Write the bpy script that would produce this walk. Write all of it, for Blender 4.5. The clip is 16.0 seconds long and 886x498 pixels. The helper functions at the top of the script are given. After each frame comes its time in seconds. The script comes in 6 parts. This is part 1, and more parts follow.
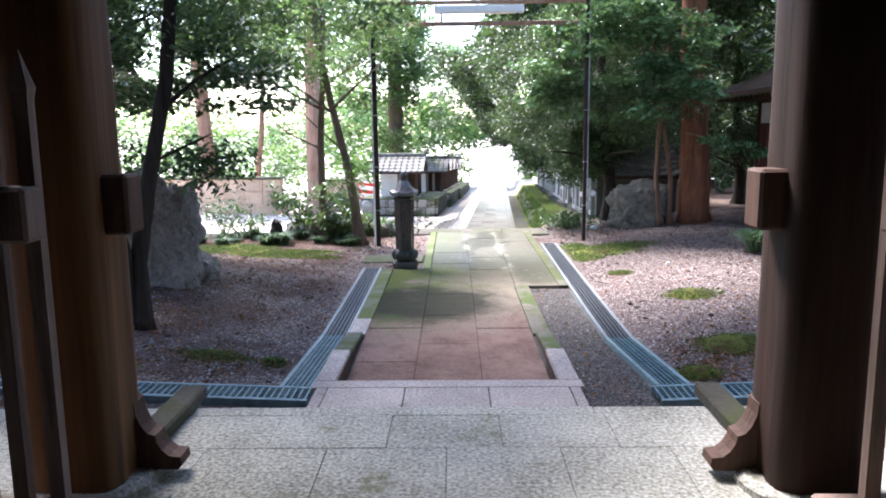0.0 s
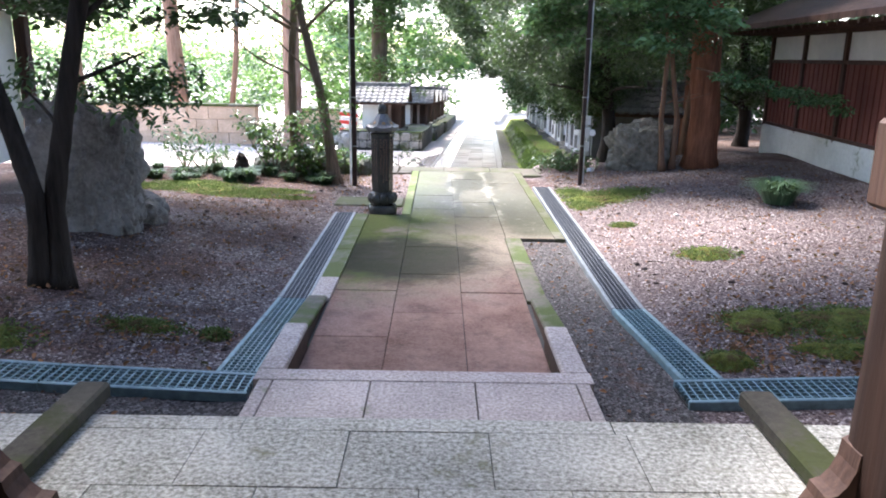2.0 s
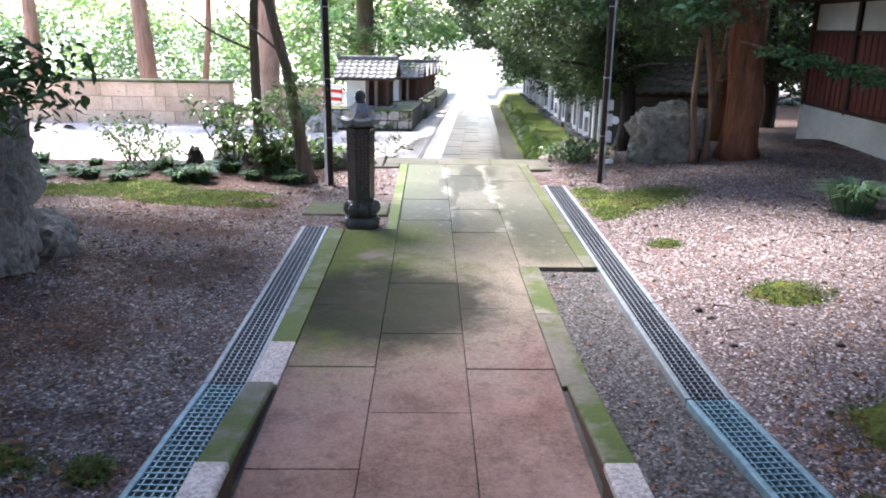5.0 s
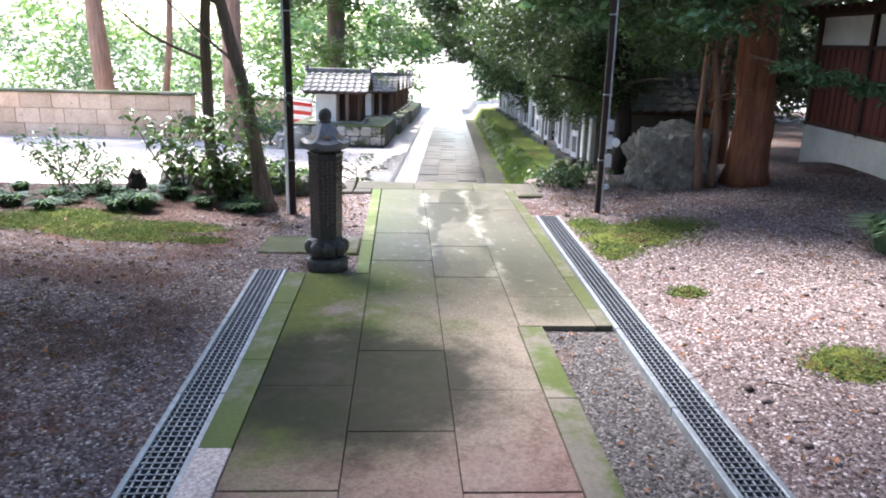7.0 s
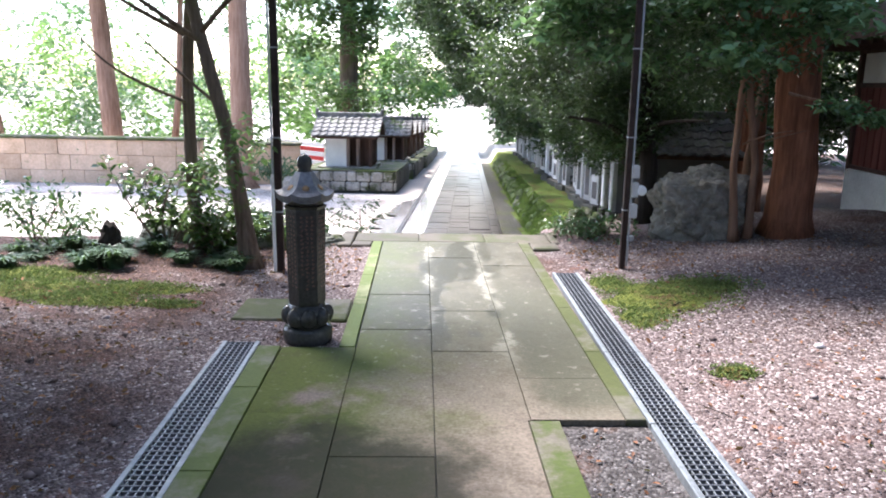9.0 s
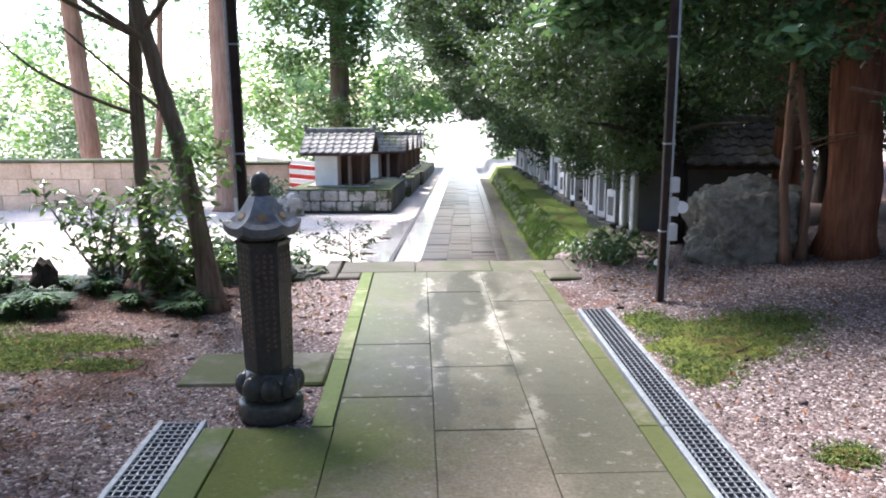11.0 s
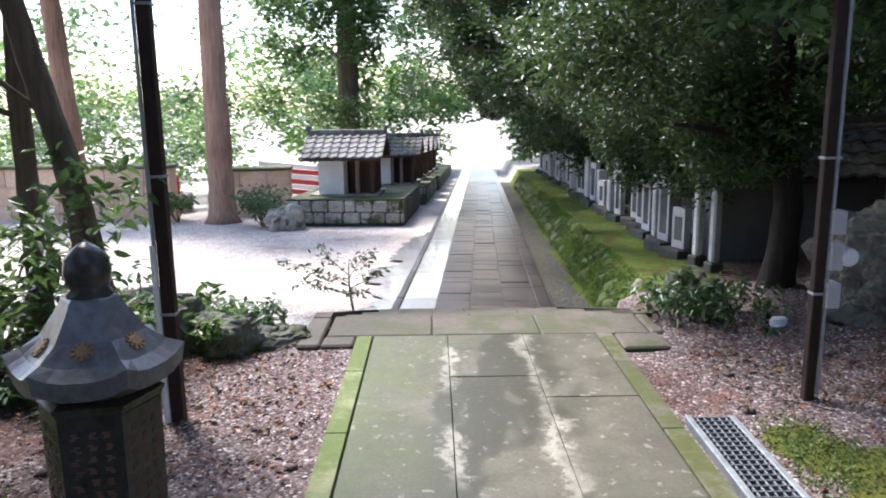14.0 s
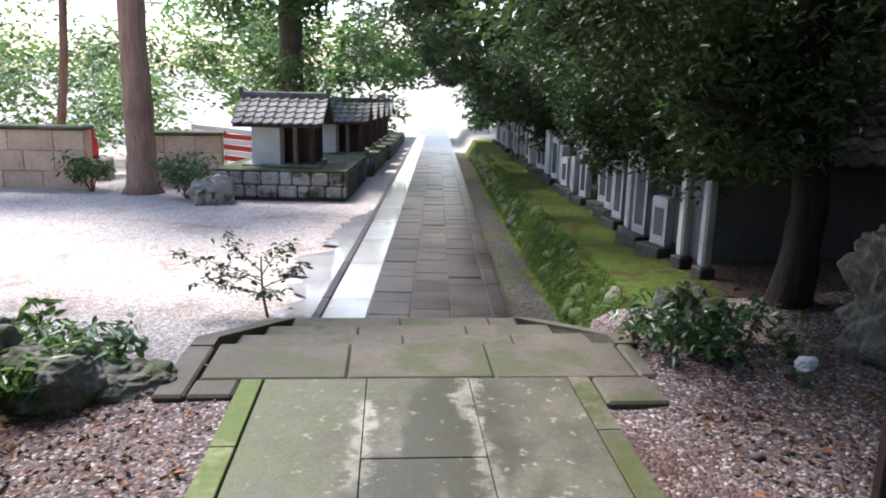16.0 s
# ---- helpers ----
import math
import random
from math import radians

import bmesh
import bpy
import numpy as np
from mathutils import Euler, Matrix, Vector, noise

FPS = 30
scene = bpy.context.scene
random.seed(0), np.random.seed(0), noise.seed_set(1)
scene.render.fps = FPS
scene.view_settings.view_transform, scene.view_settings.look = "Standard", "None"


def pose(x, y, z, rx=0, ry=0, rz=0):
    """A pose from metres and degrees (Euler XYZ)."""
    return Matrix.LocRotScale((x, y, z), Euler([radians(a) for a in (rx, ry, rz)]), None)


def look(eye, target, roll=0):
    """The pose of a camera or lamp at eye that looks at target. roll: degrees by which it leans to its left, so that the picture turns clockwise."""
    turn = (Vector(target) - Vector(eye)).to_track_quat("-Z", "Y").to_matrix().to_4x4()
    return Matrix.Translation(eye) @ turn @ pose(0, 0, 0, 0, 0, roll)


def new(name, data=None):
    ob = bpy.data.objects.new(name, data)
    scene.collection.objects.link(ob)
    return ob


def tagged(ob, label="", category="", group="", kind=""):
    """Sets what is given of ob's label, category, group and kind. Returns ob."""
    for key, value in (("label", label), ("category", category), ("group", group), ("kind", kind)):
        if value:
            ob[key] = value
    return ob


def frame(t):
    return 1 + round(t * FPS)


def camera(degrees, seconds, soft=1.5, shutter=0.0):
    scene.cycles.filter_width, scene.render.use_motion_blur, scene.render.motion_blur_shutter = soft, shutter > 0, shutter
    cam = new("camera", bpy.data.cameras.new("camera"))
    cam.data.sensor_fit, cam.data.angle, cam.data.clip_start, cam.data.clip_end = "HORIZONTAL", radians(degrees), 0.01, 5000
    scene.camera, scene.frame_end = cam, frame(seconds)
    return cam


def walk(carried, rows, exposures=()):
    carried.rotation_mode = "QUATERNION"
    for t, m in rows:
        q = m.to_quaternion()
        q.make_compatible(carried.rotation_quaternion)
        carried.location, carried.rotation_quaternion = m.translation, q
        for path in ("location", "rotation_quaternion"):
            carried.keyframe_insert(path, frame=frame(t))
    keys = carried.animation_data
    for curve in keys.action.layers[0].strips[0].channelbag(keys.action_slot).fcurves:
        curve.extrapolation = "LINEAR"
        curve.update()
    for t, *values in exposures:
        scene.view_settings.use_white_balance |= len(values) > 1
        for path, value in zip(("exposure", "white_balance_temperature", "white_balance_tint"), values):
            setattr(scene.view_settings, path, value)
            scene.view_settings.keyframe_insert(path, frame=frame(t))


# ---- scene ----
cam = camera(60.9, 16.0, 1.9)
PATH = [
    (0, (0.004, 0.012, 1.548), (-0.027, 1.986, 1.228), -0.6),
    (0.5, (-0.021, 0.237, 1.508), (-0.033, 2.199, 1.116), 0.6),
    (1, (-0.058, 0.504, 1.529), (0.003, 2.454, 1.09), -0.4),
    (1.5, (-0.039, 0.742, 1.496), (0.062, 2.682, 1.019), 1.4),
    (2, (0.013, 1.011, 1.514), (0.026, 2.949, 1.019), 1.0),
    (2.5, (0.032, 1.234, 1.491), (-0.022, 3.156, 0.942), 0.1),
    (3, (-0.077, 1.668, 1.522), (-0.039, 3.604, 1.019), -0.6),
    (3.5, (-0.073, 1.898, 1.505), (0.016, 3.835, 1.016), 0.4),
    (3.8, (0.008, 2.098, 1.516), (0.075, 4.029, 1.0), -0.4),
    (4, (0.035, 2.184, 1.523), (0.109, 4.126, 1.051), 0.9),
    (4.5, (0.068, 2.393, 1.505), (0.086, 4.33, 1.008), -0.6),
    (5, (-0.013, 2.722, 1.54), (0.024, 4.639, 0.973), 0.8),
    (5.2, (-0.016, 2.81, 1.52), (0.063, 4.743, 1.014), 0.1),
    (7.3, (-0.06, 3.903, 1.489), (0.051, 5.823, 0.94), 1.5),
    (7.5, (-0.049, 3.97, 1.491), (0.041, 5.886, 0.923), 0.3),
    (8, (0.07, 4.213, 1.466), (0.119, 6.161, 1.016), 1.0),
    (8.2, (0.082, 4.293, 1.455), (0.126, 6.247, 1.031), 1.2),
    (10.3, (0.151, 5.307, 1.322), (0.249, 7.259, 0.899), 0.9),
    (10.5, (0.135, 5.452, 1.295), (0.225, 7.406, 0.879), 1.4),
    (11, (0.125, 5.746, 1.322), (0.187, 7.708, 0.94), -0.3),
    (11.5, (0.186, 6.099, 1.321), (0.093, 8.063, 0.957), -0.9),
    (12, (0.168, 6.389, 1.276), (0.008, 8.346, 0.892), -1.2),
    (12.5, (0.157, 6.739, 1.287), (0.115, 8.695, 0.874), -1.9),
    (13, (0.193, 7.098, 1.273), (0.24, 9.04, 0.795), -0.1),
    (13.5, (0.175, 7.407, 1.278), (0.151, 9.353, 0.821), 0.3),
    (14, (0.115, 7.73, 1.291), (0.135, 9.692, 0.908), -0.6),
    (14.5, (0.18, 8.055, 1.278), (0.231, 10.008, 0.854), -1.7),
    (15, (0.253, 8.389, 1.255), (0.269, 10.343, 0.831), 0.3),
    (15.5, (0.251, 8.693, 1.283), (0.3, 10.648, 0.865), -0.4),
    (16, (0.292, 9.052, 1.245), (0.431, 10.992, 0.778), 1.2),
]
walk(cam, [(t, look(eye, target, roll)) for t, eye, target, roll in PATH], [(0.0, 3.0, 6300, 18), (2.5, 3.05, 6300, 18), (5.0, 2.95, 6300, 18), (8.0, 2.8, 6300, 18), (11.5, 2.5, 6300, 18), (14.0, 2.1, 6300, 18), (16.0, 1.75, 6300, 18)])

# ---- world, sun, exposure ----
SUN_FROM = Vector((-0.36, 0.46, 0.82)).normalized()
world = bpy.data.worlds.new("sky")
scene.world = world
world.use_nodes = True
wn = world.node_tree
sky = wn.nodes.new("ShaderNodeTexSky")
sky.sky_type = "NISHITA"
sky.sun_disc = False
sky.sun_elevation = math.asin(SUN_FROM.z)
sky.sun_rotation = math.atan2(SUN_FROM.x, SUN_FROM.y)
sky.air_density, sky.dust_density, sky.ozone_density = 1.0, 1.2, 1.0
wn.links.new(sky.outputs[0], wn.nodes["Background"].inputs[0])
wn.nodes["Background"].inputs[1].default_value = 0.135
sun = new("sun", bpy.data.lights.new("sun", "SUN"))
sun.data.energy, sun.data.angle, sun.data.color = 2.7, radians(18.0), (1.0, 0.97, 0.92)
sun.matrix_world = look(SUN_FROM * 60, (0, 0, 0))

# ---- helpers ----
rng = np.random.default_rng(7)


K = 0.806


def smooth(a, b, v):
    k = min(1.0, max(0.0, (v - a) / (b - a)))
    return k * k * (3 - 2 * k)


def U(y, x=0.0):
    """Upper ground height: falls a little past the gate and swells gently away from the path on both sides."""
    if x < 0:
        rise = 0.14 * min(max(-x - 1.2, 0.0), 2.0) * (0.4 + 0.6 * smooth(4.5, 5.6, y)) * (1 - 0.75 * smooth(8.4, 10.0, y))
    else:
        rise = 0.08 * min(max(x - 1.35, 0.0), 3.4) * (0.5 + 0.5 * smooth(4.5, 6.5, y))
    return -0.14 - 0.06 * min(max((y - 4.6) / 1.6, 0.0), 1.0) + rise


def S(y):
    """Paved path height."""
    return -0.155 - 0.002 * (y - 4.6)


def low_z(y):
    """Height of the lower path, which falls away from the steps."""
    return -0.69 - 0.0447 * (min(y, 60.0) - 14.55)


def far(x, y, z):
    """Plan of the lower yard and the grove beyond the steps, to the scale and slope of the lower path."""
    return (0.797 * x + 0.015, 12.34 + K * (y - 13.86), 0.172 + K * z - 0.036 * (min(y, 70.0) - 13.86))


def far_pose(x, y, z, rx=0, ry=0, rz=0):
    return pose(*far(x, y, z), rx, ry, rz) @ Matrix.Scale(K, 4)


LOWZ = -0.95
LOW = pose(0.453, 14.47, -0.686, -2.45, 0, -3.4) @ Matrix.Scale(K, 4)


def low(u, v, z=0.0):
    return LOW @ Vector((u, v, z))


def mesh_of(bm, name, mat, smooth=False):
    me = bpy.data.meshes.new(name)
    bmesh.ops.recalc_face_normals(bm, faces=bm.faces)
    bm.to_mesh(me)
    bm.free()
    me.materials.append(mat)
    if smooth:
        me.polygons.foreach_set("use_smooth", [True] * len(me.polygons))
    return me


def part(name, bm, mat, parent, label="", smooth=False):
    ob = new(name, mesh_of(bm, name, mat, smooth))
    ob.parent = parent
    return tagged(ob, label)


def thing(name, bm, mat, label, category, group="", kind="", smooth=False):
    return tagged(new(name, mesh_of(bm, name, mat, smooth)), label, category, group, kind)


def empty(name, m, label, category, group="", kind=""):
    ob = new(name)
    ob.empty_display_size = 0.1
    ob.matrix_world = m
    return tagged(ob, label, category, group, kind)


def box(bm, x0, x1, y0, y1, z0, z1, bev=0.0, m=None):
    r = bmesh.ops.create_cube(bm, size=1.0)
    vs = r["verts"]
    for v in vs:
        v.co = Vector(((x0 + x1) / 2 + v.co.x * (x1 - x0), (y0 + y1) / 2 + v.co.y * (y1 - y0), (z0 + z1) / 2 + v.co.z * (z1 - z0)))
    if bev:
        es = {e for v in vs for e in v.link_edges}
        vs = bmesh.ops.bevel(bm, geom=list(es), offset=bev, segments=1, affect="EDGES")["verts"]
    if m is not None:
        bmesh.ops.transform(bm, matrix=m, verts=list(vs))
    return bm


def tube(bm, pts, radii, n=10, cap=True, wob=0.0):
    pts = [Vector(p) for p in pts]
    rings = []
    side = None
    for i, p in enumerate(pts):
        d = (pts[min(i + 1, len(pts) - 1)] - pts[max(i - 1, 0)]).normalized()
        if side is None:
            side = d.orthogonal().normalized()
        side = (side - d * side.dot(d)).normalized()
        up = d.cross(side)
        ring = []
        for k in range(n):
            a = 2 * math.pi * k / n
            w = radii[i] * (1 + wob * noise.noise(Vector((math.cos(a) * 1.7, math.sin(a) * 1.7, 0.9 * i + p.x * 3))))
            ring.append(bm.verts.new(p + (side * math.cos(a) + up * math.sin(a)) * w))
        rings.append(ring)
    for a, b in zip(rings, rings[1:]):
        for k in range(n):
            bm.faces.new((a[k], a[(k + 1) % n], b[(k + 1) % n], b[k]))
    if cap:
        bm.faces.new(rings[0])
        bm.faces.new(rings[-1])
    return bm


def lathe(bm, profile, n=24, x=0, y=0, z=0):
    rings = [[bm.verts.new((x + r * math.cos(2 * math.pi * k / n), y + r * math.sin(2 * math.pi * k / n), z + h)) for k in range(n)] for r, h in profile]
    for a, b in zip(rings, rings[1:]):
        for k in range(n):
            bm.faces.new((a[k], a[(k + 1) % n], b[(k + 1) % n], b[k]))
    bm.faces.new(rings[0])
    bm.faces.new(rings[-1])
    return bm


def rock(sx, sy, sz, seed, sub=4, rough=0.28, cut=0.3, flat=1.6):
    """A craggy stone standing on z=0."""
    bm = bmesh.new()
    bmesh.ops.create_icosphere(bm, subdivisions=sub, radius=1.0)
    o = Vector((seed * 7.3, seed * 3.1, seed * 1.7))
    for v in bm.verts:
        c = v.co.copy()
        m = max(abs(c.x), abs(c.y), abs(c.z))
        c = c.lerp(c / m, cut)
        k = 1 + rough * noise.noise(c * 0.9 + o) + rough * 0.55 * (abs(noise.noise(c * 2.1 + o)) * 2 - 0.5) + rough * 0.30 * (abs(noise.noise(c * 4.3 + o)) * 2 - 0.5) + rough * 0.16 * (abs(noise.noise(c * 9.7 + o)) * 2 - 0.5)
        c = c * k
        v.co = Vector((c.x * sx / 2, c.y * sy / 2, max(c.z, -0.72 + 0.08 * noise.noise(c * 2 + o)) * sz / flat + sz * 0.42))
    return bm


def centred(bm, dz):
    for v in bm.verts:
        v.co.z -= dz
    return bm


def fast_mesh(name, V, F, mat):
    V, F = np.ascontiguousarray(V, dtype=np.float32), np.ascontiguousarray(F, dtype=np.int32)
    me = bpy.data.meshes.new(name)
    me.vertices.add(len(V))
    me.vertices.foreach_set("co", V.ravel())
    me.loops.add(F.size)
    me.loops.foreach_set("vertex_index", F.ravel())
    me.polygons.add(len(F))
    me.polygons.foreach_set("loop_start", np.arange(len(F), dtype=np.int32) * F.shape[1])
    me.update(calc_edges=True)
    me.materials.append(mat)
    return me


def leaves(name, pos, size, mat, droop=0.35, width=0.42, seed=0):
    """Folded leaf blades, one for each position."""
    g = np.random.default_rng(seed)
    n = len(pos)
    a = g.uniform(0, 2 * math.pi, n)
    d = np.stack([np.cos(a), np.sin(a), g.normal(-droop, 0.45, n)], 1)
    d /= np.linalg.norm(d, axis=1)[:, None]
    up = np.tile([0.0, 0.0, 1.0], (n, 1)) + g.normal(0, 0.45, (n, 3))
    s = np.cross(d, up)
    s /= np.linalg.norm(s, axis=1)[:, None]
    w = np.cross(s, d)
    L = (size * g.uniform(0.65, 1.3, n))[:, None]
    b = pos
    tip = b + d * L - w * L * 0.12
    m1, m2 = b + d * L * 0.28, b + d * L * 0.66 - w * L * 0.03
    side, lift = s * L * width / 2, w * L * 0.07
    V = np.stack([b, m1 + side * 0.9 + lift, m2 + side * 0.8 + lift, tip, m2 - side * 0.8 + lift, m1 - side * 0.9 + lift], 1).reshape(-1, 3)
    k = np.arange(n)[:, None] * 6
    F = np.concatenate([k + [0, 1, 2], k + [0, 2, 3], k + [0, 3, 4], k + [0, 4, 5]], 1).reshape(-1, 3)
    return fast_mesh(name, V, F, mat)


def cloud(centres, n, spread, seed=0, flat=0.6):
    """Leaf positions in clumps about centres."""
    g = np.random.default_rng(seed)
    c = np.asarray(centres, dtype=float)
    i = g.integers(0, len(c), n)
    r = np.asarray(spread, dtype=float)
    r = r[i] if r.ndim else np.full(n, r)
    off = g.normal(0, 1, (n, 3))
    off /= np.linalg.norm(off, axis=1)[:, None]
    off *= (g.uniform(0, 1, n) ** 0.45 * r)[:, None]
    off[:, 2] *= flat
    return c[i] + off


# ---- materials ----
def nodes(name):
    m = bpy.data.materials.new(name)
    m.use_nodes = True
    t = m.node_tree
    return m, t, t.nodes["Principled BSDF"]


def N(t, kind, **inputs):
    n = t.nodes.new(kind)
    for k, v in inputs.items():
        n.inputs[k].default_value = v
    return n


def position(t):
    return t.nodes.new("ShaderNodeNewGeometry").outputs["Position"]


def fbm(t, vec, scale, detail=5.0, rough=0.6):
    n = N(t, "ShaderNodeTexNoise", Scale=scale, Detail=detail, Roughness=rough)
    t.links.new(vec, n.inputs["Vector"])
    return n.outputs["Fac"]


def ramp(t, fac, stops):
    r = t.nodes.new("ShaderNodeValToRGB")
    e = r.color_ramp.elements
    while len(e) < len(stops):
        e.new(0.5)
    for el, (p, c) in zip(e, stops):
        el.position, el.color = p, (*c, 1.0) if len(c) == 3 else c
    t.links.new(fac, r.inputs[0])
    return r.outputs[0]


def mixc(t, fac, a, b, mode="MIX"):
    m = t.nodes.new("ShaderNodeMix")
    m.data_type, m.blend_type = "RGBA", mode
    for s, v in ((m.inputs[0], fac), (m.inputs[6], a), (m.inputs[7], b)):
        if isinstance(v, (int, float)):
            s.default_value = v
        elif isinstance(v, tuple):
            s.default_value = (*v, 1.0)
        else:
            t.links.new(v, s)
    return m.outputs[2]


def math2(t, op, a, b=0.0, clamp=False):
    m = t.nodes.new("ShaderNodeMath")
    m.operation, m.use_clamp = op, clamp
    for s, v in zip(m.inputs, (a, b)):
        if isinstance(v, (int, float)):
            s.default_value = v
        else:
            t.links.new(v, s)
    return m.outputs[0]


def bump(t, bsdf, height, strength=0.4, dist=0.01):
    b = N(t, "ShaderNodeBump", Strength=strength, Distance=dist)
    t.links.new(height, b.inputs["Height"])
    t.links.new(b.outputs[0], bsdf.inputs["Normal"])


def smoothmask(t, fac, lo, hi):
    m = t.nodes.new("ShaderNodeMapRange")
    m.interpolation_type = "SMOOTHSTEP"
    m.inputs[1].default_value, m.inputs[2].default_value = lo, hi
    t.links.new(fac, m.inputs[0])
    return m.outputs[0]


def random_of(t):
    return t.nodes.new("ShaderNodeObjectInfo").outputs["Random"]


def stone(name, dark, light, speck=60.0, rough=0.75, moss=0.0, mossc=(0.10, 0.16, 0.03), relief=0.5, dist=0.006, spec=0.3, lo=0.34, hi=0.66, bigw=0.6, vary=0.3):
    m, t, b = nodes(name)
    p = position(t)
    big = fbm(t, p, 1.6, 6.0, 0.65)
    fine = fbm(t, p, speck, 4.0, 0.7)
    c = ramp(t, math2(t, "ADD", math2(t, "MULTIPLY", big, bigw), math2(t, "MULTIPLY", fine, 1.0 - bigw)), [(lo, dark), (hi, light)])
    var = math2(t, "ADD", math2(t, "MULTIPLY", random_of(t), vary), 1.0 - vary / 2)
    hs = t.nodes.new("ShaderNodeHueSaturation")
    t.links.new(var, hs.inputs["Value"])
    t.links.new(c, hs.inputs["Color"])
    c = hs.outputs[0]
    if moss:
        mm = smoothmask(t, fbm(t, p, 2.3, 7.0, 0.7), 0.62 - moss * 0.3, 0.74 - moss * 0.25)
        c = mixc(t, mm, c, mixc(t, fine, mossc, tuple(v * 0.45 for v in mossc)))
    t.links.new(c, b.inputs["Base Color"])
    b.inputs["Roughness"].default_value = rough
    b.inputs["Specular IOR Level"].default_value = spec
    bump(t, b, math2(t, "ADD", math2(t, "MULTIPLY", fbm(t, p, 9.0, 6.0, 0.7), 1.0), math2(t, "MULTIPLY", fine, 0.35)), relief, dist)
    return m


def plain(name, col, rough=0.6, metal=0.0, vary=0.25, scale=14.0, spec=0.5, relief=0.15):
    m, t, b = nodes(name)
    p = position(t)
    f = fbm(t, p, scale, 6.0, 0.65)
    t.links.new(ramp(t, f, [(0.3, tuple(v * (1 - vary) for v in col)), (0.7, tuple(min(1, v * (1 + vary)) for v in col))]), b.inputs["Base Color"])
    t.links.new(math2(t, "ADD", math2(t, "MULTIPLY", fbm(t, p, scale * 3), 0.3), rough - 0.15), b.inputs["Roughness"])
    b.inputs["Metallic"].default_value = metal
    b.inputs["Specular IOR Level"].default_value = spec
    bump(t, b, f, relief, 0.004)
    return m


def timber(name, dark, light, scale=7.0, rough=0.7, axis=(1.0, 1.0, 0.06)):
    m, t, b = nodes(name)
    mp = t.nodes.new("ShaderNodeMapping")
    mp.inputs["Scale"].default_value = axis
    t.links.new(position(t), mp.inputs["Vector"])
    g = fbm(t, mp.outputs[0], scale * 6, 7.0, 0.65)
    w = fbm(t, mp.outputs[0], scale, 4.0, 0.6)
    f = math2(t, "ADD", math2(t, "MULTIPLY", g, 0.5), math2(t, "MULTIPLY", w, 0.5))
    c = ramp(t, f, [(0.33, dark), (0.5, tuple((a + b2) / 2 for a, b2 in zip(dark, light))), (0.68, light)])
    t.links.new(c, b.inputs["Base Color"])
    b.inputs["Roughness"].default_value = rough
    b.inputs["Specular IOR Level"].default_value = 0.25
    bump(t, b, f, 0.6, 0.01)
    return m


def leafmat(name, dark, light, gloss=0.38, trans=0.35):
    m, t, b = nodes(name)
    r = t.nodes.new("ShaderNodeNewGeometry").outputs["Random Per Island"]
    c = ramp(t, r, [(0.0, dark), (0.6, tuple((a + b2) / 2 for a, b2 in zip(dark, light))), (1.0, light)])
    t.links.new(c, b.inputs["Base Color"])
    b.inputs["Roughness"].default_value = gloss
    b.inputs["Specular IOR Level"].default_value = 0.4 if light[1] > 0.1 else 0.28
    tr = t.nodes.new("ShaderNodeBsdfTranslucent")
    t.links.new(mixc(t, 0.5, c, (0.22, 0.36, 0.10), "MIX"), tr.inputs[0])
    mx = t.nodes.new("ShaderNodeMixShader")
    mx.inputs[0].default_value = trans
    t.links.new(b.outputs[0], mx.inputs[1])
    t.links.new(tr.outputs[0], mx.inputs[2])
    t.links.new(mx.outputs[0], t.nodes["Material Output"].inputs["Surface"])
    return m


def bark(name, dark, light, streak=9.0, mossy=False):
    m, t, b = nodes(name)
    p = position(t)
    mp = t.nodes.new("ShaderNodeMapping")
    mp.inputs["Scale"].default_value = (1.0, 1.0, 0.09)
    t.links.new(p, mp.inputs["Vector"])
    f = fbm(t, mp.outputs[0], streak * 2, 7.0, 0.7)
    big = fbm(t, p, 1.3, 4.0, 0.6)
    c = ramp(t, math2(t, "ADD", math2(t, "MULTIPLY", f, 0.65), math2(t, "MULTIPLY", big, 0.35)), [(0.35, dark), (0.65, light)])
    if mossy:
        mm = smoothmask(t, fbm(t, p, 3.0, 6.0, 0.7), 0.52, 0.66)
        c = mixc(t, math2(t, "MULTIPLY", mm, 0.7), c, (0.10, 0.14, 0.04))
    t.links.new(c, b.inputs["Base Color"])
    b.inputs["Roughness"].default_value = 0.9
    b.inputs["Specular IOR Level"].default_value = 0.15
    bump(t, b, f, 0.9, 0.03)
    return m


def gravel(name, stops, scale=70.0, litter=0.35, litterc=(0.10, 0.045, 0.025), rough=0.85):
    m, t, b = nodes(name)
    p = position(t)
    vo = N(t, "ShaderNodeTexVoronoi", Scale=scale)
    t.links.new(p, vo.inputs["Vector"])
    bw = t.nodes.new("ShaderNodeRGBToBW")
    t.links.new(vo.outputs["Color"], bw.inputs[0])
    c = ramp(t, bw.outputs[0], stops)
    mm = smoothmask(t, fbm(t, p, 1.1, 8.0, 0.72), 0.60 - litter * 0.3, 0.72)
    c = mixc(t, math2(t, "MULTIPLY", mm, 0.75), c, mixc(t, fbm(t, p, 45.0), litterc, tuple(v * 2.2 for v in litterc)))
    t.links.new(c, b.inputs["Base Color"])
    b.inputs["Roughness"].default_value = rough
    b.inputs["Specular IOR Level"].default_value = 0.12
    h = math2(t, "ADD", math2(t, "MULTIPLY", vo.outputs["Distance"], -1.0), math2(t, "MULTIPLY", fbm(t, p, 12.0), 0.6))
    bump(t, b, h, 0.8, 0.012)
    return m




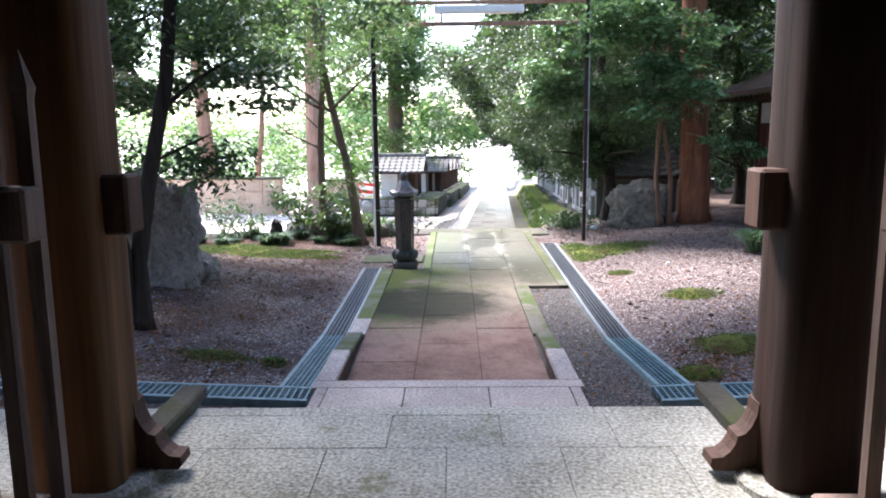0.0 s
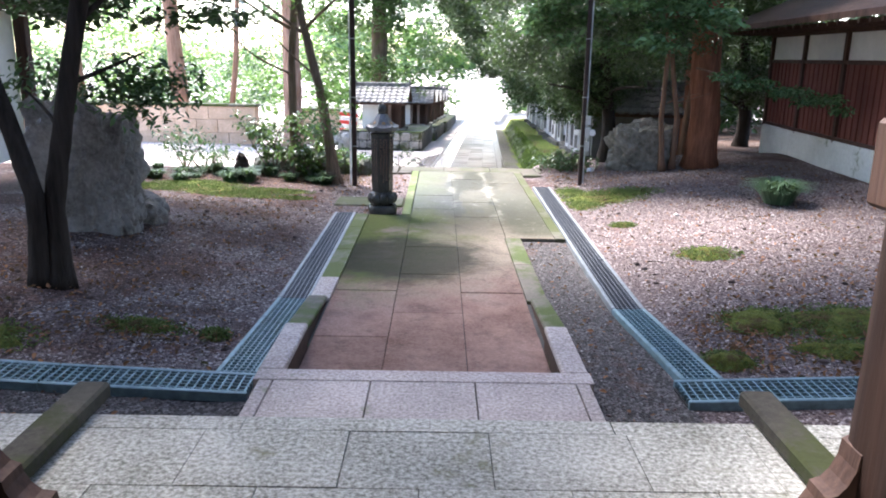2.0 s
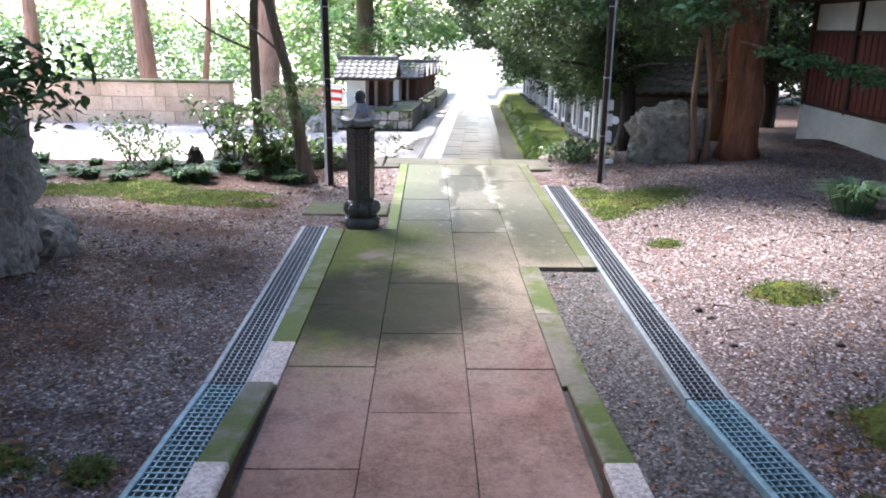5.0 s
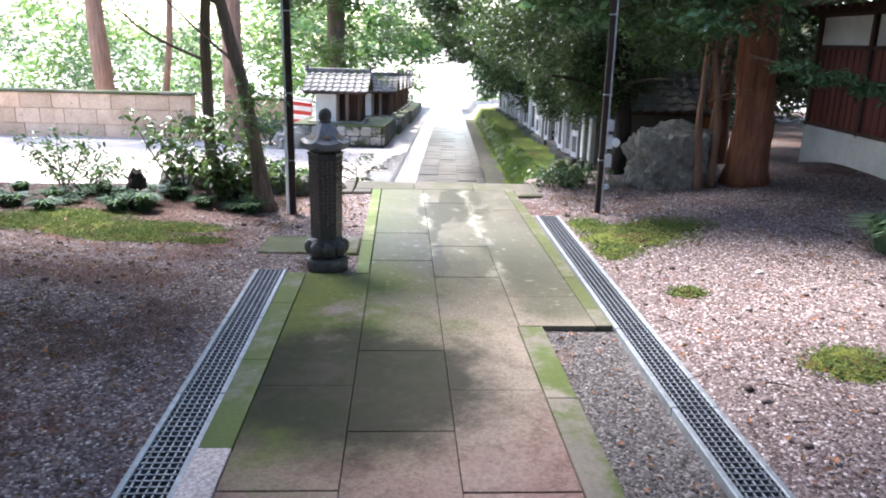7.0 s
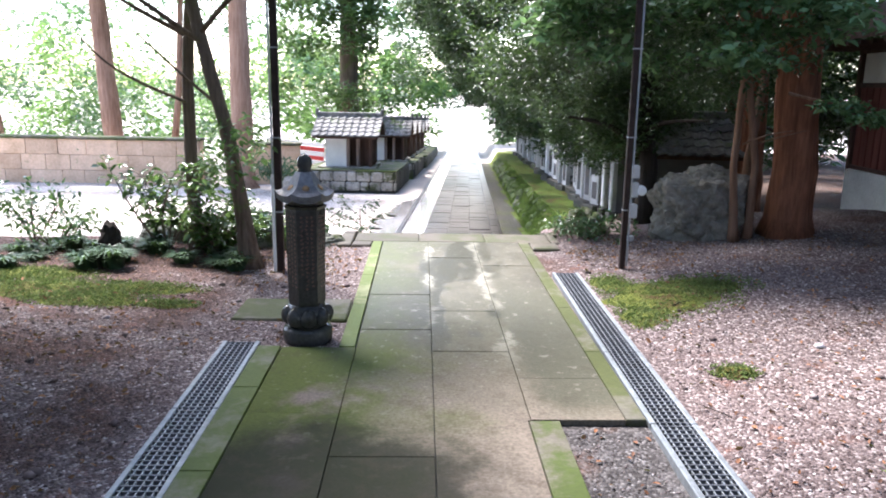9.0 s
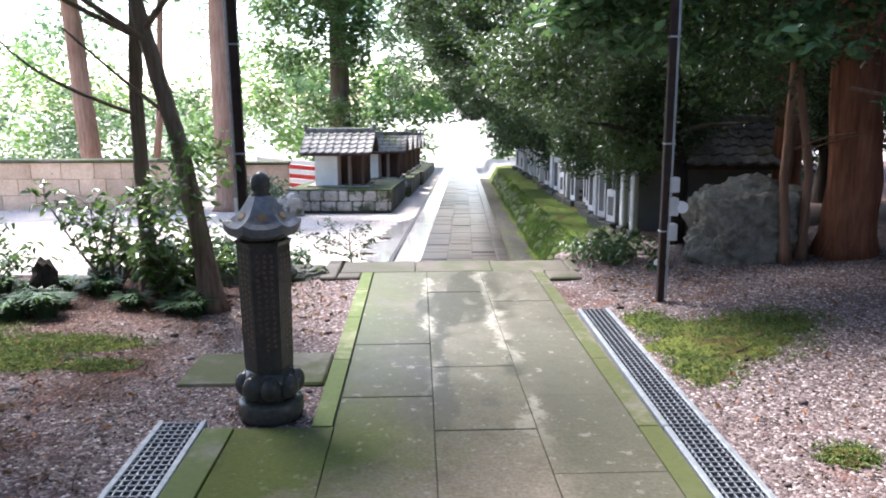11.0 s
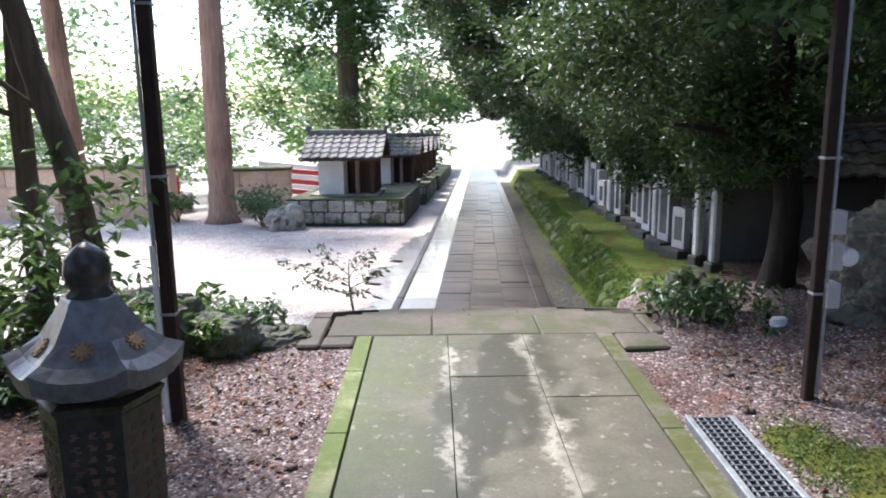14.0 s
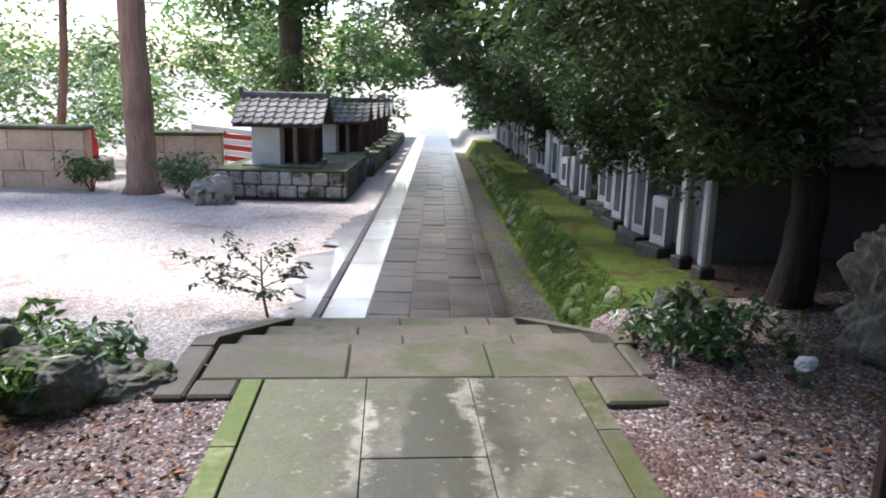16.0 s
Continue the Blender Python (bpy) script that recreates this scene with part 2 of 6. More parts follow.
def terrace_ground(name):
    """Mauve gravel with dark leafy soil towards the steps and, with tree shade in its colour, on the west side."""
    m, t, b = nodes(name)
    p = position(t)
    sx = t.nodes.new("ShaderNodeSeparateXYZ")
    t.links.new(p, sx.inputs[0])
    X, Y = sx.outputs[0], sx.outputs[1]
    vo = N(t, "ShaderNodeTexVoronoi", Scale=70.0)
    t.links.new(p, vo.inputs["Vector"])
    bw = t.nodes.new("ShaderNodeRGBToBW")
    t.links.new(vo.outputs["Color"], bw.inputs[0])
    stonec = ramp(t, bw.outputs[0], [(0.1, (0.05, 0.037, 0.036)), (0.45, (0.12, 0.092, 0.088)), (0.75, (0.22, 0.178, 0.17)), (0.98, (0.55, 0.51, 0.49))])
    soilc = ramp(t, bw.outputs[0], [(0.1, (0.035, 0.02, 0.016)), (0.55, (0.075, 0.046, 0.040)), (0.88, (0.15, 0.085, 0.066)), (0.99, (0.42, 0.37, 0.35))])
    # extra soil colour on the west side also stands in for tree shade
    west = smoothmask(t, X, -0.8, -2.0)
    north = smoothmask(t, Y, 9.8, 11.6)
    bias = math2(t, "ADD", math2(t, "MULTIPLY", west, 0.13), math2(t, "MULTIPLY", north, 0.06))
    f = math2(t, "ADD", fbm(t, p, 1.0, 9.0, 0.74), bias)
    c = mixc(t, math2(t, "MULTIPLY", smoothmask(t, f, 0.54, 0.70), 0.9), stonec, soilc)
    red = smoothmask(t, fbm(t, p, 2.6, 8.0, 0.75), 0.56, 0.68)
    c = mixc(t, math2(t, "MULTIPLY", red, 0.45), c, mixc(t, fbm(t, p, 60.0), (0.09, 0.03, 0.018), (0.26, 0.115, 0.075)))
    t.links.new(c, b.inputs["Base Color"])
    b.inputs["Roughness"].default_value = 0.9
    b.inputs["Specular IOR Level"].default_value = 0.12
    h = math2(t, "ADD", math2(t, "MULTIPLY", vo.outputs["Distance"], -1.0), math2(t, "MULTIPLY", fbm(t, p, 12.0), 0.6))
    bump(t, b, h, 0.9, 0.014)
    return m


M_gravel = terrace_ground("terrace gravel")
M_darkgravel = gravel("damp gravel", [(0.1, (0.03, 0.027, 0.026)), (0.6, (0.085, 0.078, 0.076)), (0.95, (0.2, 0.19, 0.185)), (0.99, (0.38, 0.37, 0.36))], litter=0.1)
M_soil = gravel("dark leafy soil", [(0.1, (0.03, 0.02, 0.015)), (0.6, (0.085, 0.06, 0.05)), (0.98, (0.24, 0.20, 0.18))], litter=0.7, litterc=(0.075, 0.035, 0.022))
M_yard = gravel("pale yard gravel", [(0.1, (0.25, 0.215, 0.185)), (0.6, (0.52, 0.465, 0.415)), (0.98, (0.80, 0.76, 0.71))], scale=55.0, litter=0.42, litterc=(0.15, 0.105, 0.075))
M_ditch = gravel("ditch gravel", [(0.1, (0.03, 0.03, 0.022)), (0.6, (0.075, 0.07, 0.058)), (0.98, (0.2, 0.19, 0.17))], litter=0.5, litterc=(0.05, 0.06, 0.02))


def moss_material(name, a, b2):
    m, t, b = nodes(name)
    p = position(t)
    c = ramp(t, fbm(t, p, 26.0, 8.0, 0.75), [(0.32, a), (0.68, b2)])
    c = mixc(t, smoothmask(t, fbm(t, p, 5.0, 8.0, 0.75), 0.47, 0.62), c, (0.085, 0.055, 0.022))
    t.links.new(c, b.inputs["Base Color"])
    b.inputs["Roughness"].default_value = 0.95
    b.inputs["Specular IOR Level"].default_value = 0.15
    bump(t, b, fbm(t, p, 110.0, 5.0, 0.8), 1.0, 0.02)
    return m


M_moss = moss_material("moss", (0.045, 0.060, 0.012), (0.19, 0.215, 0.042))
M_bankmoss = moss_material("bank moss", (0.035, 0.070, 0.012), (0.15, 0.21, 0.035))


def paving(name):
    """Path slabs: rust-brown near the gate, green further on, a dark damp patch, pale lichen."""
    m, t, b = nodes(name)
    p = position(t)
    sx = t.nodes.new("ShaderNodeSeparateXYZ")
    t.links.new(p, sx.inputs[0])
    X, Y = sx.outputs[0], sx.outputs[1]
    n1 = fbm(t, p, 2.2, 7.0, 0.7)
    n2 = fbm(t, p, 55.0, 5.0, 0.75)
    rust = ramp(t, math2(t, "ADD", math2(t, "MULTIPLY", n1, 0.55), math2(t, "MULTIPLY", n2, 0.45)), [(0.36, (0.13, 0.075, 0.058)), (0.64, (0.32, 0.21, 0.175))])
    grey = ramp(t, math2(t, "ADD", math2(t, "MULTIPLY", n1, 0.6), math2(t, "MULTIPLY", n2, 0.4)), [(0.36, (0.046, 0.041, 0.034)), (0.66, (0.14, 0.127, 0.105))])
    yy = math2(t, "ADD", Y, math2(t, "MULTIPLY", math2(t, "SUBTRACT", n1, 0.5), 2.4))
    c = mixc(t, smoothmask(t, yy, 7.4, 9.6), mixc(t, smoothmask(t, yy, 5.6, 7.4), rust, ramp(t, n2, [(0.3, (0.14, 0.108, 0.094)), (0.7, (0.30, 0.24, 0.215))])), grey)
    left = smoothmask(t, math2(t, "ADD", X, math2(t, "MULTIPLY", math2(t, "SUBTRACT", n1, 0.5), 1.8)), 0.45, -0.55)
    zone = math2(t, "MULTIPLY", smoothmask(t, yy, 6.0, 7.2), math2(t, "ADD", math2(t, "MULTIPLY", left, 0.95), 0.25))
    zone = math2(t, "MULTIPLY", zone, math2(t, "SUBTRACT", 1.0, math2(t, "MULTIPLY", smoothmask(t, Y, 9.4, 10.8), 0.35)))
    green = mixc(t, n2, (0.042, 0.058, 0.014), (0.12, 0.145, 0.045))
    c = mixc(t, math2(t, "MULTIPLY", zone, smoothmask(t, fbm(t, p, 1.4, 6.0), 0.26, 0.44)), c, green)
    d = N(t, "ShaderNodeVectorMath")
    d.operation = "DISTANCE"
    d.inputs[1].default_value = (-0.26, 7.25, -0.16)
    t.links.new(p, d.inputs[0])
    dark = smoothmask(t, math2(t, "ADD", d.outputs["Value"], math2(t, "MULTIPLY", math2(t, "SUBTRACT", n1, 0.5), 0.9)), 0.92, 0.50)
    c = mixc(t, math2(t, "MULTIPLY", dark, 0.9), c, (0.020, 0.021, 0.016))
    stretch = t.nodes.new("ShaderNodeMapping")
    stretch.inputs["Scale"].default_value = (1.0, 0.42, 1.0)
    t.links.new(p, stretch.inputs["Vector"])
    damp = math2(t, "MULTIPLY", smoothmask(t, fbm(t, stretch.outputs[0], 1.7, 4.0, 0.55), 0.485, 0.53), smoothmask(t, Y, 8.4, 9.6))
    middle = smoothmask(t, math2(t, "ABSOLUTE", math2(t, "SUBTRACT", math2(t, "ADD", X, math2(t, "MULTIPLY", math2(t, "SUBTRACT", n1, 0.5), 0.6)), 0.45)), 0.5, 0.2)
    damp = math2(t, "MULTIPLY", damp, math2(t, "ADD", 0.35, math2(t, "MULTIPLY", middle, 0.65)))
    c = mixc(t, math2(t, "MULTIPLY", damp, 0.8), c, (0.046, 0.047, 0.032))
    lich = math2(t, "MULTIPLY", smoothmask(t, fbm(t, p, 5.0, 8.0, 0.8), 0.60, 0.70), smoothmask(t, Y, 8.8, 10.0))
    c = mixc(t, math2(t, "MULTIPLY", lich, 0.55), c, (0.44, 0.43, 0.37))
    verge = math2(t, "MULTIPLY", smoothmask(t, math2(t, "ADD", X, math2(t, "MULTIPLY", math2(t, "SUBTRACT", n1, 0.5), 0.5)), 0.62, 0.84), math2(t, "MULTIPLY", smoothmask(t, Y, 7.9, 8.3), smoothmask(t, Y, 11.3, 10.0)))
    c = mixc(t, math2(t, "MULTIPLY", verge, 0.85), c, mixc(t, n2, (0.036, 0.038, 0.026), (0.095, 0.096, 0.068)))
    spots = math2(t, "MULTIPLY", smoothmask(t, fbm(t, p, 17.0, 4.0, 0.6), 0.62, 0.67), smoothmask(t, Y, 7.0, 10.0))
    c = mixc(t, math2(t, "MULTIPLY", spots, 0.28), c, (0.40, 0.39, 0.33))
    stain = smoothmask(t, fbm(t, p, 6.0, 8.0, 0.8), 0.50, 0.62)
    c = mixc(t, math2(t, "MULTIPLY", stain, 0.32), c, (0.05, 0.042, 0.030))
    for jx in (0.185, 0.66):
        near = smoothmask(t, math2(t, "ABSOLUTE", math2(t, "SUBTRACT", math2(t, "ADD", X, math2(t, "MULTIPLY", math2(t, "SUBTRACT", fbm(t, p, 4.0, 7.0, 0.8), 0.5), 0.5)), jx)), 0.06, 0.0)
        crust = math2(t, "MULTIPLY", near, math2(t, "MULTIPLY", smoothmask(t, fbm(t, p, 1.3, 3.0, 0.5), 0.46, 0.58), smoothmask(t, Y, 8.6, 9.6)))
        c = mixc(t, math2(t, "MULTIPLY", crust, 0.5), c, (0.42, 0.41, 0.34))
    hs = t.nodes.new("ShaderNodeHueSaturation")
    t.links.new(math2(t, "ADD", math2(t, "MULTIPLY", random_of(t), 0.08), 0.96), hs.inputs["Value"])
    t.links.new(c, hs.inputs["Color"])
    t.links.new(hs.outputs[0], b.inputs["Base Color"])
    t.links.new(math2(t, "SUBTRACT", math2(t, "SUBTRACT", 0.85, math2(t, "MULTIPLY", smoothmask(t, Y, 8.5, 10.0), 0.30)), math2(t, "MULTIPLY", damp, 0.15)), b.inputs["Roughness"])
    t.links.new(math2(t, "ADD", 0.08, math2(t, "MULTIPLY", smoothmask(t, Y, 8.5, 10.5), 0.2)), b.inputs["Specular IOR Level"])
    bump(t, b, math2(t, "ADD", n2, fbm(t, p, 14.0, 5.0)), 0.35, 0.005)
    return m


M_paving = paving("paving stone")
M_granite = stone("speckled granite", (0.13, 0.13, 0.105), (0.52, 0.51, 0.46), speck=55.0, moss=0.22, mossc=(0.17, 0.17, 0.085), rough=0.75, relief=0.45, lo=0.40, hi=0.62, bigw=0.3, vary=0.08)
M_pinkgranite = stone("pink granite kerb", (0.20, 0.165, 0.155), (0.50, 0.44, 0.41), speck=60.0, bigw=0.3, lo=0.40, hi=0.61, moss=0.05, rough=0.7, relief=0.3)
M_mossstone = stone("mossy kerb stone", (0.075, 0.066, 0.05), (0.18, 0.158, 0.125), speck=40.0, moss=0.75, mossc=(0.075, 0.108, 0.016))
M_stepstone = stone("mossy stepping slab", (0.055, 0.052, 0.04), (0.15, 0.14, 0.105), speck=30.0, moss=0.85, mossc=(0.07, 0.085, 0.02))
M_greyplaster = plain("dim grey plaster", (0.12, 0.12, 0.12), 0.9, vary=0.2, scale=3.0)
M_pathmoss = stone("moss-covered kerb", (0.08, 0.085, 0.05), (0.20, 0.20, 0.13), speck=40.0, moss=0.95, mossc=(0.085, 0.125, 0.018))
M_sill = stone("dark mossy sill stone", (0.022, 0.020, 0.016), (0.085, 0.078, 0.06), speck=30.0, moss=0.5, mossc=(0.05, 0.06, 0.018), rough=0.9)
# rust stain plus the shade of the sunken path sides, both in the colour
M_pitwall = stone("rust-brown kerb footing with shade in its colour", (0.03, 0.017, 0.012), (0.10, 0.055, 0.040), speck=30.0, moss=0.1, rough=0.9)
M_bankstone = stone("moss-grown bank stone", (0.05, 0.05, 0.035), (0.22, 0.21, 0.17), speck=9.0, moss=1.0, mossc=(0.085, 0.125, 0.022), relief=0.9, dist=0.02)
M_greenkerb = stone("bright mossy kerb", (0.11, 0.125, 0.055), (0.22, 0.235, 0.12), speck=40.0, moss=0.95, mossc=(0.11, 0.155, 0.035))
M_landing = stone("landing stone", (0.05, 0.044, 0.034), (0.13, 0.115, 0.09), speck=50.0, moss=0.55, mossc=(0.085, 0.095, 0.045), vary=0.12)
M_flags = stone("wet flagstone", (0.020, 0.017, 0.015), (0.105, 0.088, 0.078), speck=35.0, rough=0.32, relief=0.5, dist=0.004, spec=0.4)
# wet surfaces: the pale base colours stand in for mirrored bright sky
M_glareflags = stone("wet flagstone with sky glare in its colour", (0.42, 0.41, 0.40), (0.70, 0.69, 0.68), speck=35.0, rough=0.14, relief=0.3, dist=0.003)
M_glareflags.node_tree.nodes["Principled BSDF"].inputs["Coat Weight"].default_value = 1.0
M_glareflags.node_tree.nodes["Principled BSDF"].inputs["Coat Roughness"].default_value = 0.07
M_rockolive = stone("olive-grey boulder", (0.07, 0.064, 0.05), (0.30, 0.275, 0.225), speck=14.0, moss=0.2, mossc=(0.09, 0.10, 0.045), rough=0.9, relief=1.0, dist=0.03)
M_puddleglare = stone("puddle film with sky glare in its colour", (0.36, 0.35, 0.34), (0.68, 0.67, 0.66), speck=60.0, rough=0.10, relief=0.25, dist=0.003, spec=0.5)
M_puddleglare.node_tree.nodes["Principled BSDF"].inputs["Coat Weight"].default_value = 1.0
M_puddleglare.node_tree.nodes["Principled BSDF"].inputs["Coat Roughness"].default_value = 0.05
M_rock = stone("boulder", (0.075, 0.070, 0.066), (0.36, 0.34, 0.325), speck=24.0, rough=0.85, relief=0.9, dist=0.02)
M_rockmoss = stone("green boulder", (0.055, 0.058, 0.045), (0.20, 0.20, 0.17), speck=24.0, moss=0.55, mossc=(0.06, 0.08, 0.02), rough=0.9, relief=0.9, dist=0.02)
M_post = stone("dark polished post stone", (0.022, 0.021, 0.019), (0.095, 0.09, 0.082), speck=40.0, rough=0.27, relief=0.25)
# paler, bluer grey than the shaft: reflected sky is put into the colour
M_postlight = stone("cap stone with sky reflection in its grey", (0.085, 0.085, 0.09), (0.30, 0.30, 0.31), speck=40.0, rough=0.28, relief=0.25)
M_letter = plain("rust red lettering", (0.15, 0.075, 0.055), 0.8)
M_gold = plain("faded gold crest", (0.26, 0.15, 0.06), 0.5)
M_grave = stone("grave stone", (0.24, 0.24, 0.245), (0.62, 0.62, 0.63), speck=50.0, rough=0.35, moss=0.03, relief=0.2)
M_gravedark = stone("dark grave stone", (0.035, 0.037, 0.04), (0.11, 0.11, 0.115), speck=50.0, rough=0.25, relief=0.2)
M_masonry = stone("masonry stone", (0.17, 0.15, 0.125), (0.50, 0.46, 0.40), speck=20.0, moss=0.45, mossc=(0.09, 0.10, 0.04), relief=0.8, dist=0.015)
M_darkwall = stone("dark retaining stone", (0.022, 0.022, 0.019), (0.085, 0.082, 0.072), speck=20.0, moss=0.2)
M_ochre = stone("ochre boundary wall stone", (0.50, 0.33, 0.21), (0.84, 0.61, 0.44), speck=16.0, moss=0.03)
M_tile = stone("weathered roof tile", (0.06, 0.058, 0.052), (0.24, 0.235, 0.22), speck=22.0, rough=0.65, moss=0.2, lo=0.38, hi=0.62)
# the two pillar timbers carry their light and shade: west warm, east nearly black
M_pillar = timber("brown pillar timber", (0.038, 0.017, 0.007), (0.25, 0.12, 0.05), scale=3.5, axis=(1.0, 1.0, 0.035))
M_pillarold = timber("weathered pillar timber with shade in its colour", (0.006, 0.003, 0.002), (0.040, 0.018, 0.011), scale=5.0)
M_greywood = timber("grey gate timber", (0.10, 0.072, 0.06), (0.30, 0.22, 0.185))
M_brownwood = timber("brown beam timber", (0.035, 0.019, 0.014), (0.12, 0.068, 0.05))
M_redwood = timber("red-brown board wall", (0.10, 0.032, 0.024), (0.22, 0.075, 0.055), scale=4.0)
M_plaster = plain("white plaster", (0.72, 0.71, 0.68), 0.85, vary=0.1, scale=3.0)
M_concrete = stone("pale concrete plinth", (0.42, 0.44, 0.42), (0.66, 0.68, 0.66), speck=30.0, moss=0.06, relief=0.2)
M_teal = plain("teal painted grating steel", (0.13, 0.235, 0.275), 0.42, 0.25, vary=0.35, scale=20.0)
M_galv = plain("galvanised grating steel", (0.11, 0.12, 0.14), 0.45, 0.5, vary=0.3, scale=20.0)
M_rail = plain("pale drain rail steel", (0.21, 0.235, 0.25), 0.5, 0.4, vary=0.3, scale=20.0)
M_tealrail = plain("teal painted drain rail", (0.17, 0.265, 0.295), 0.5, 0.25, vary=0.3, scale=20.0)
M_drain = plain("drain bottom with shade in its colour", (0.02, 0.022, 0.022), 0.3)
M_pole = plain("dark brown painted pole", (0.030, 0.017, 0.014), 0.6, 0.0, vary=0.45, spec=0.25)
M_conduit = plain("grey conduit", (0.36, 0.37, 0.38), 0.5, 0.2)
M_box = plain("pale grey meter box", (0.50, 0.50, 0.50), 0.5, vary=0.12)
M_white = plain("white enamel", (0.80, 0.80, 0.80), 0.5, vary=0.06)
M_redpaint = plain("vermilion paint", (0.55, 0.035, 0.03), 0.5, vary=0.2)
M_cedar = bark("red cedar bark", (0.06, 0.023, 0.014), (0.31, 0.13, 0.072))
M_cedarpale = bark("pale cedar bark", (0.20, 0.11, 0.075), (0.46, 0.30, 0.22))
M_bark = bark("grey-brown bark", (0.07, 0.049, 0.037), (0.25, 0.19, 0.145), mossy=True)
M_barkdark = bark("dark bark", (0.015, 0.012, 0.010), (0.055, 0.045, 0.038))
M_barktan = bark("tan bark", (0.10, 0.055, 0.036), (0.27, 0.16, 0.105))
M_leafdark = leafmat("dark evergreen leaf", (0.008, 0.021, 0.009), (0.040, 0.080, 0.031), 0.34, 0.2)
M_leaf = leafmat("green leaf", (0.028, 0.068, 0.018), (0.12, 0.21, 0.06), 0.33, 0.4)
M_leafmid = leafmat("sheltered evergreen leaf", (0.016, 0.045, 0.018), (0.085, 0.17, 0.065), 0.3, 0.25)
M_leafgloss = leafmat("glossy green leaf", (0.035, 0.09, 0.045), (0.17, 0.31, 0.15), 0.25, 0.3)
M_leafbright = leafmat("bright leaf", (0.05, 0.12, 0.035), (0.22, 0.36, 0.11), 0.45, 0.5)
M_leafcool = leafmat("cool green leaf", (0.03, 0.08, 0.045), (0.13, 0.25, 0.13), 0.4, 0.4)
M_mossleaf = leafmat("moss frond", (0.05, 0.09, 0.014), (0.19, 0.26, 0.042), 0.8, 0.35)
M_tuft = leafmat("moss tuft", (0.045, 0.068, 0.018), (0.15, 0.20, 0.055), 0.9, 0.2)
mt = M_mossleaf.node_tree
mb = mt.nodes["Principled BSDF"]
tint = mb.inputs["Base Color"].links[0].from_socket
mt.links.new(mixc(mt, smoothmask(mt, fbm(mt, position(mt), 4.5, 6.0, 0.7), 0.48, 0.60), tint, (0.045, 0.05, 0.018)), mb.inputs["Base Color"])
M_camellia = leafmat("camellia leaf", (0.022, 0.05, 0.016), (0.10, 0.165, 0.05), 0.25, 0.3)
M_fern = leafmat("blue-green ground leaf", (0.022, 0.058, 0.032), (0.09, 0.165, 0.085), 0.45, 0.3)
M_grass = leafmat("strap leaf", (0.05, 0.11, 0.065), (0.19, 0.30, 0.19), 0.35, 0.3)
M_dead = leafmat("dead leaf", (0.06, 0.02, 0.012), (0.30, 0.12, 0.05), 0.7, 0.15)


# ---- ground ----
def bank_x(y):
    return 1.65 + 0.06 * (max(y, 14.06) - 14.55)


def bank_z(y):
    return low_z(y) + 0.425


def ground_z(x, y):
    up = U(y, x) + 0.02 * noise.noise(Vector((x * 0.9, y * 0.9, 0))) + 0.01 * noise.noise(Vector((x * 4, y * 4, 3)))
    lowz = low_z(y) - 0.035 + 0.016 * noise.noise(Vector((x * 0.75, y * 0.75, 9)))
    if y < 12.12:
        z = up
    else:
        if x < 0.4:
            k = smooth(12.25, 12.86, y) if x < -0.66 else smooth(12.37, 12.49, y) if x > -0.34 else smooth(12.82, 12.94, y)
        elif x < 1.41:
            k = smooth(12.37, 12.49, y)
        elif y < 13.42:
            k = smooth(12.37, 12.49, y) * (1 - smooth(1.43, 1.57, x))
        else:
            k = 1 - smooth(bank_x(y), bank_x(y) + 0.30, x)
            up = bank_z(y) + 0.04 * noise.noise(Vector((x * 1.4, y * 1.4, 4))) + 0.10 * smooth(bank_x(y) + 0.5, bank_x(y) + 2.4, x)
        z = up * (1 - k) + lowz * k
    if (-0.86 if y < 9.06 else -0.365) < x < 0.77 and 3.9 < y < 12.38:
        z = S(y) - 0.12
    if 0.7 < x < 1.19 and 8.03 < y < 12.38:
        z = S(y) - 0.12
    if y < 3.75:
        z = min(z, -0.1)
    return z


def axis_steps(spans, extra):
    v = []
    for a, b, s in spans:
        v += list(np.arange(a, b, s))
    return sorted(set(np.round(v + extra, 4)))


gx = axis_steps([(-400, -60, 60), (-60, -16, 4), (-16, -6, 0.8), (-6, 6, 0.13), (6, 16, 0.8), (16, 60, 4), (60, 401, 60)], [-0.87, -0.85, -0.375, -0.355, 0.76, 0.78, 1.18, 1.20, 0.69, 0.71])
gy = axis_steps([(-120, -20, 20), (-20, 3, 1.5), (3, 16, 0.13), (16, 30, 0.35), (30, 60, 2), (60, 460, 40)], [3.89, 3.91, 9.05, 9.07, 8.02, 8.04, 12.37, 12.39, 12.5, 3.74, 3.76])
gv = [(x, y, ground_z(x, y)) for y in gy for x in gx]
nx = len(gx)
gf, gm = [], []
for j in range(len(gy) - 1):
    for i in range(nx - 1):
        x, y = (gx[i] + gx[i + 1]) / 2, (gy[j] + gy[j + 1]) / 2
        gf.append((j * nx + i, j * nx + i + 1, (j + 1) * nx + i + 1, (j + 1) * nx + i))
        if y < 12.62 or x > 1.41 and y < 13.42:
            wx = x + 0.7 * noise.noise(Vector((x * 0.8, y * 0.8, 2)))
            gm.append(5 if wx > 5.4 else 1 if 0.7 < x < 1.25 and 3.8 < y < 8.1 or -5 < x < -0.8 and 3.7 < y < 4.4 else 0)
        elif x < -1.2 or y > 36.8:
            gm.append(2)
        elif x > bank_x(y) - 0.05:
            gm.append(4 if x < bank_x(y) + 0.95 else 5)
        elif x > 0.97:
            gm.append(3)
        else:
            gm.append(2)
me = bpy.data.meshes.new("ground")
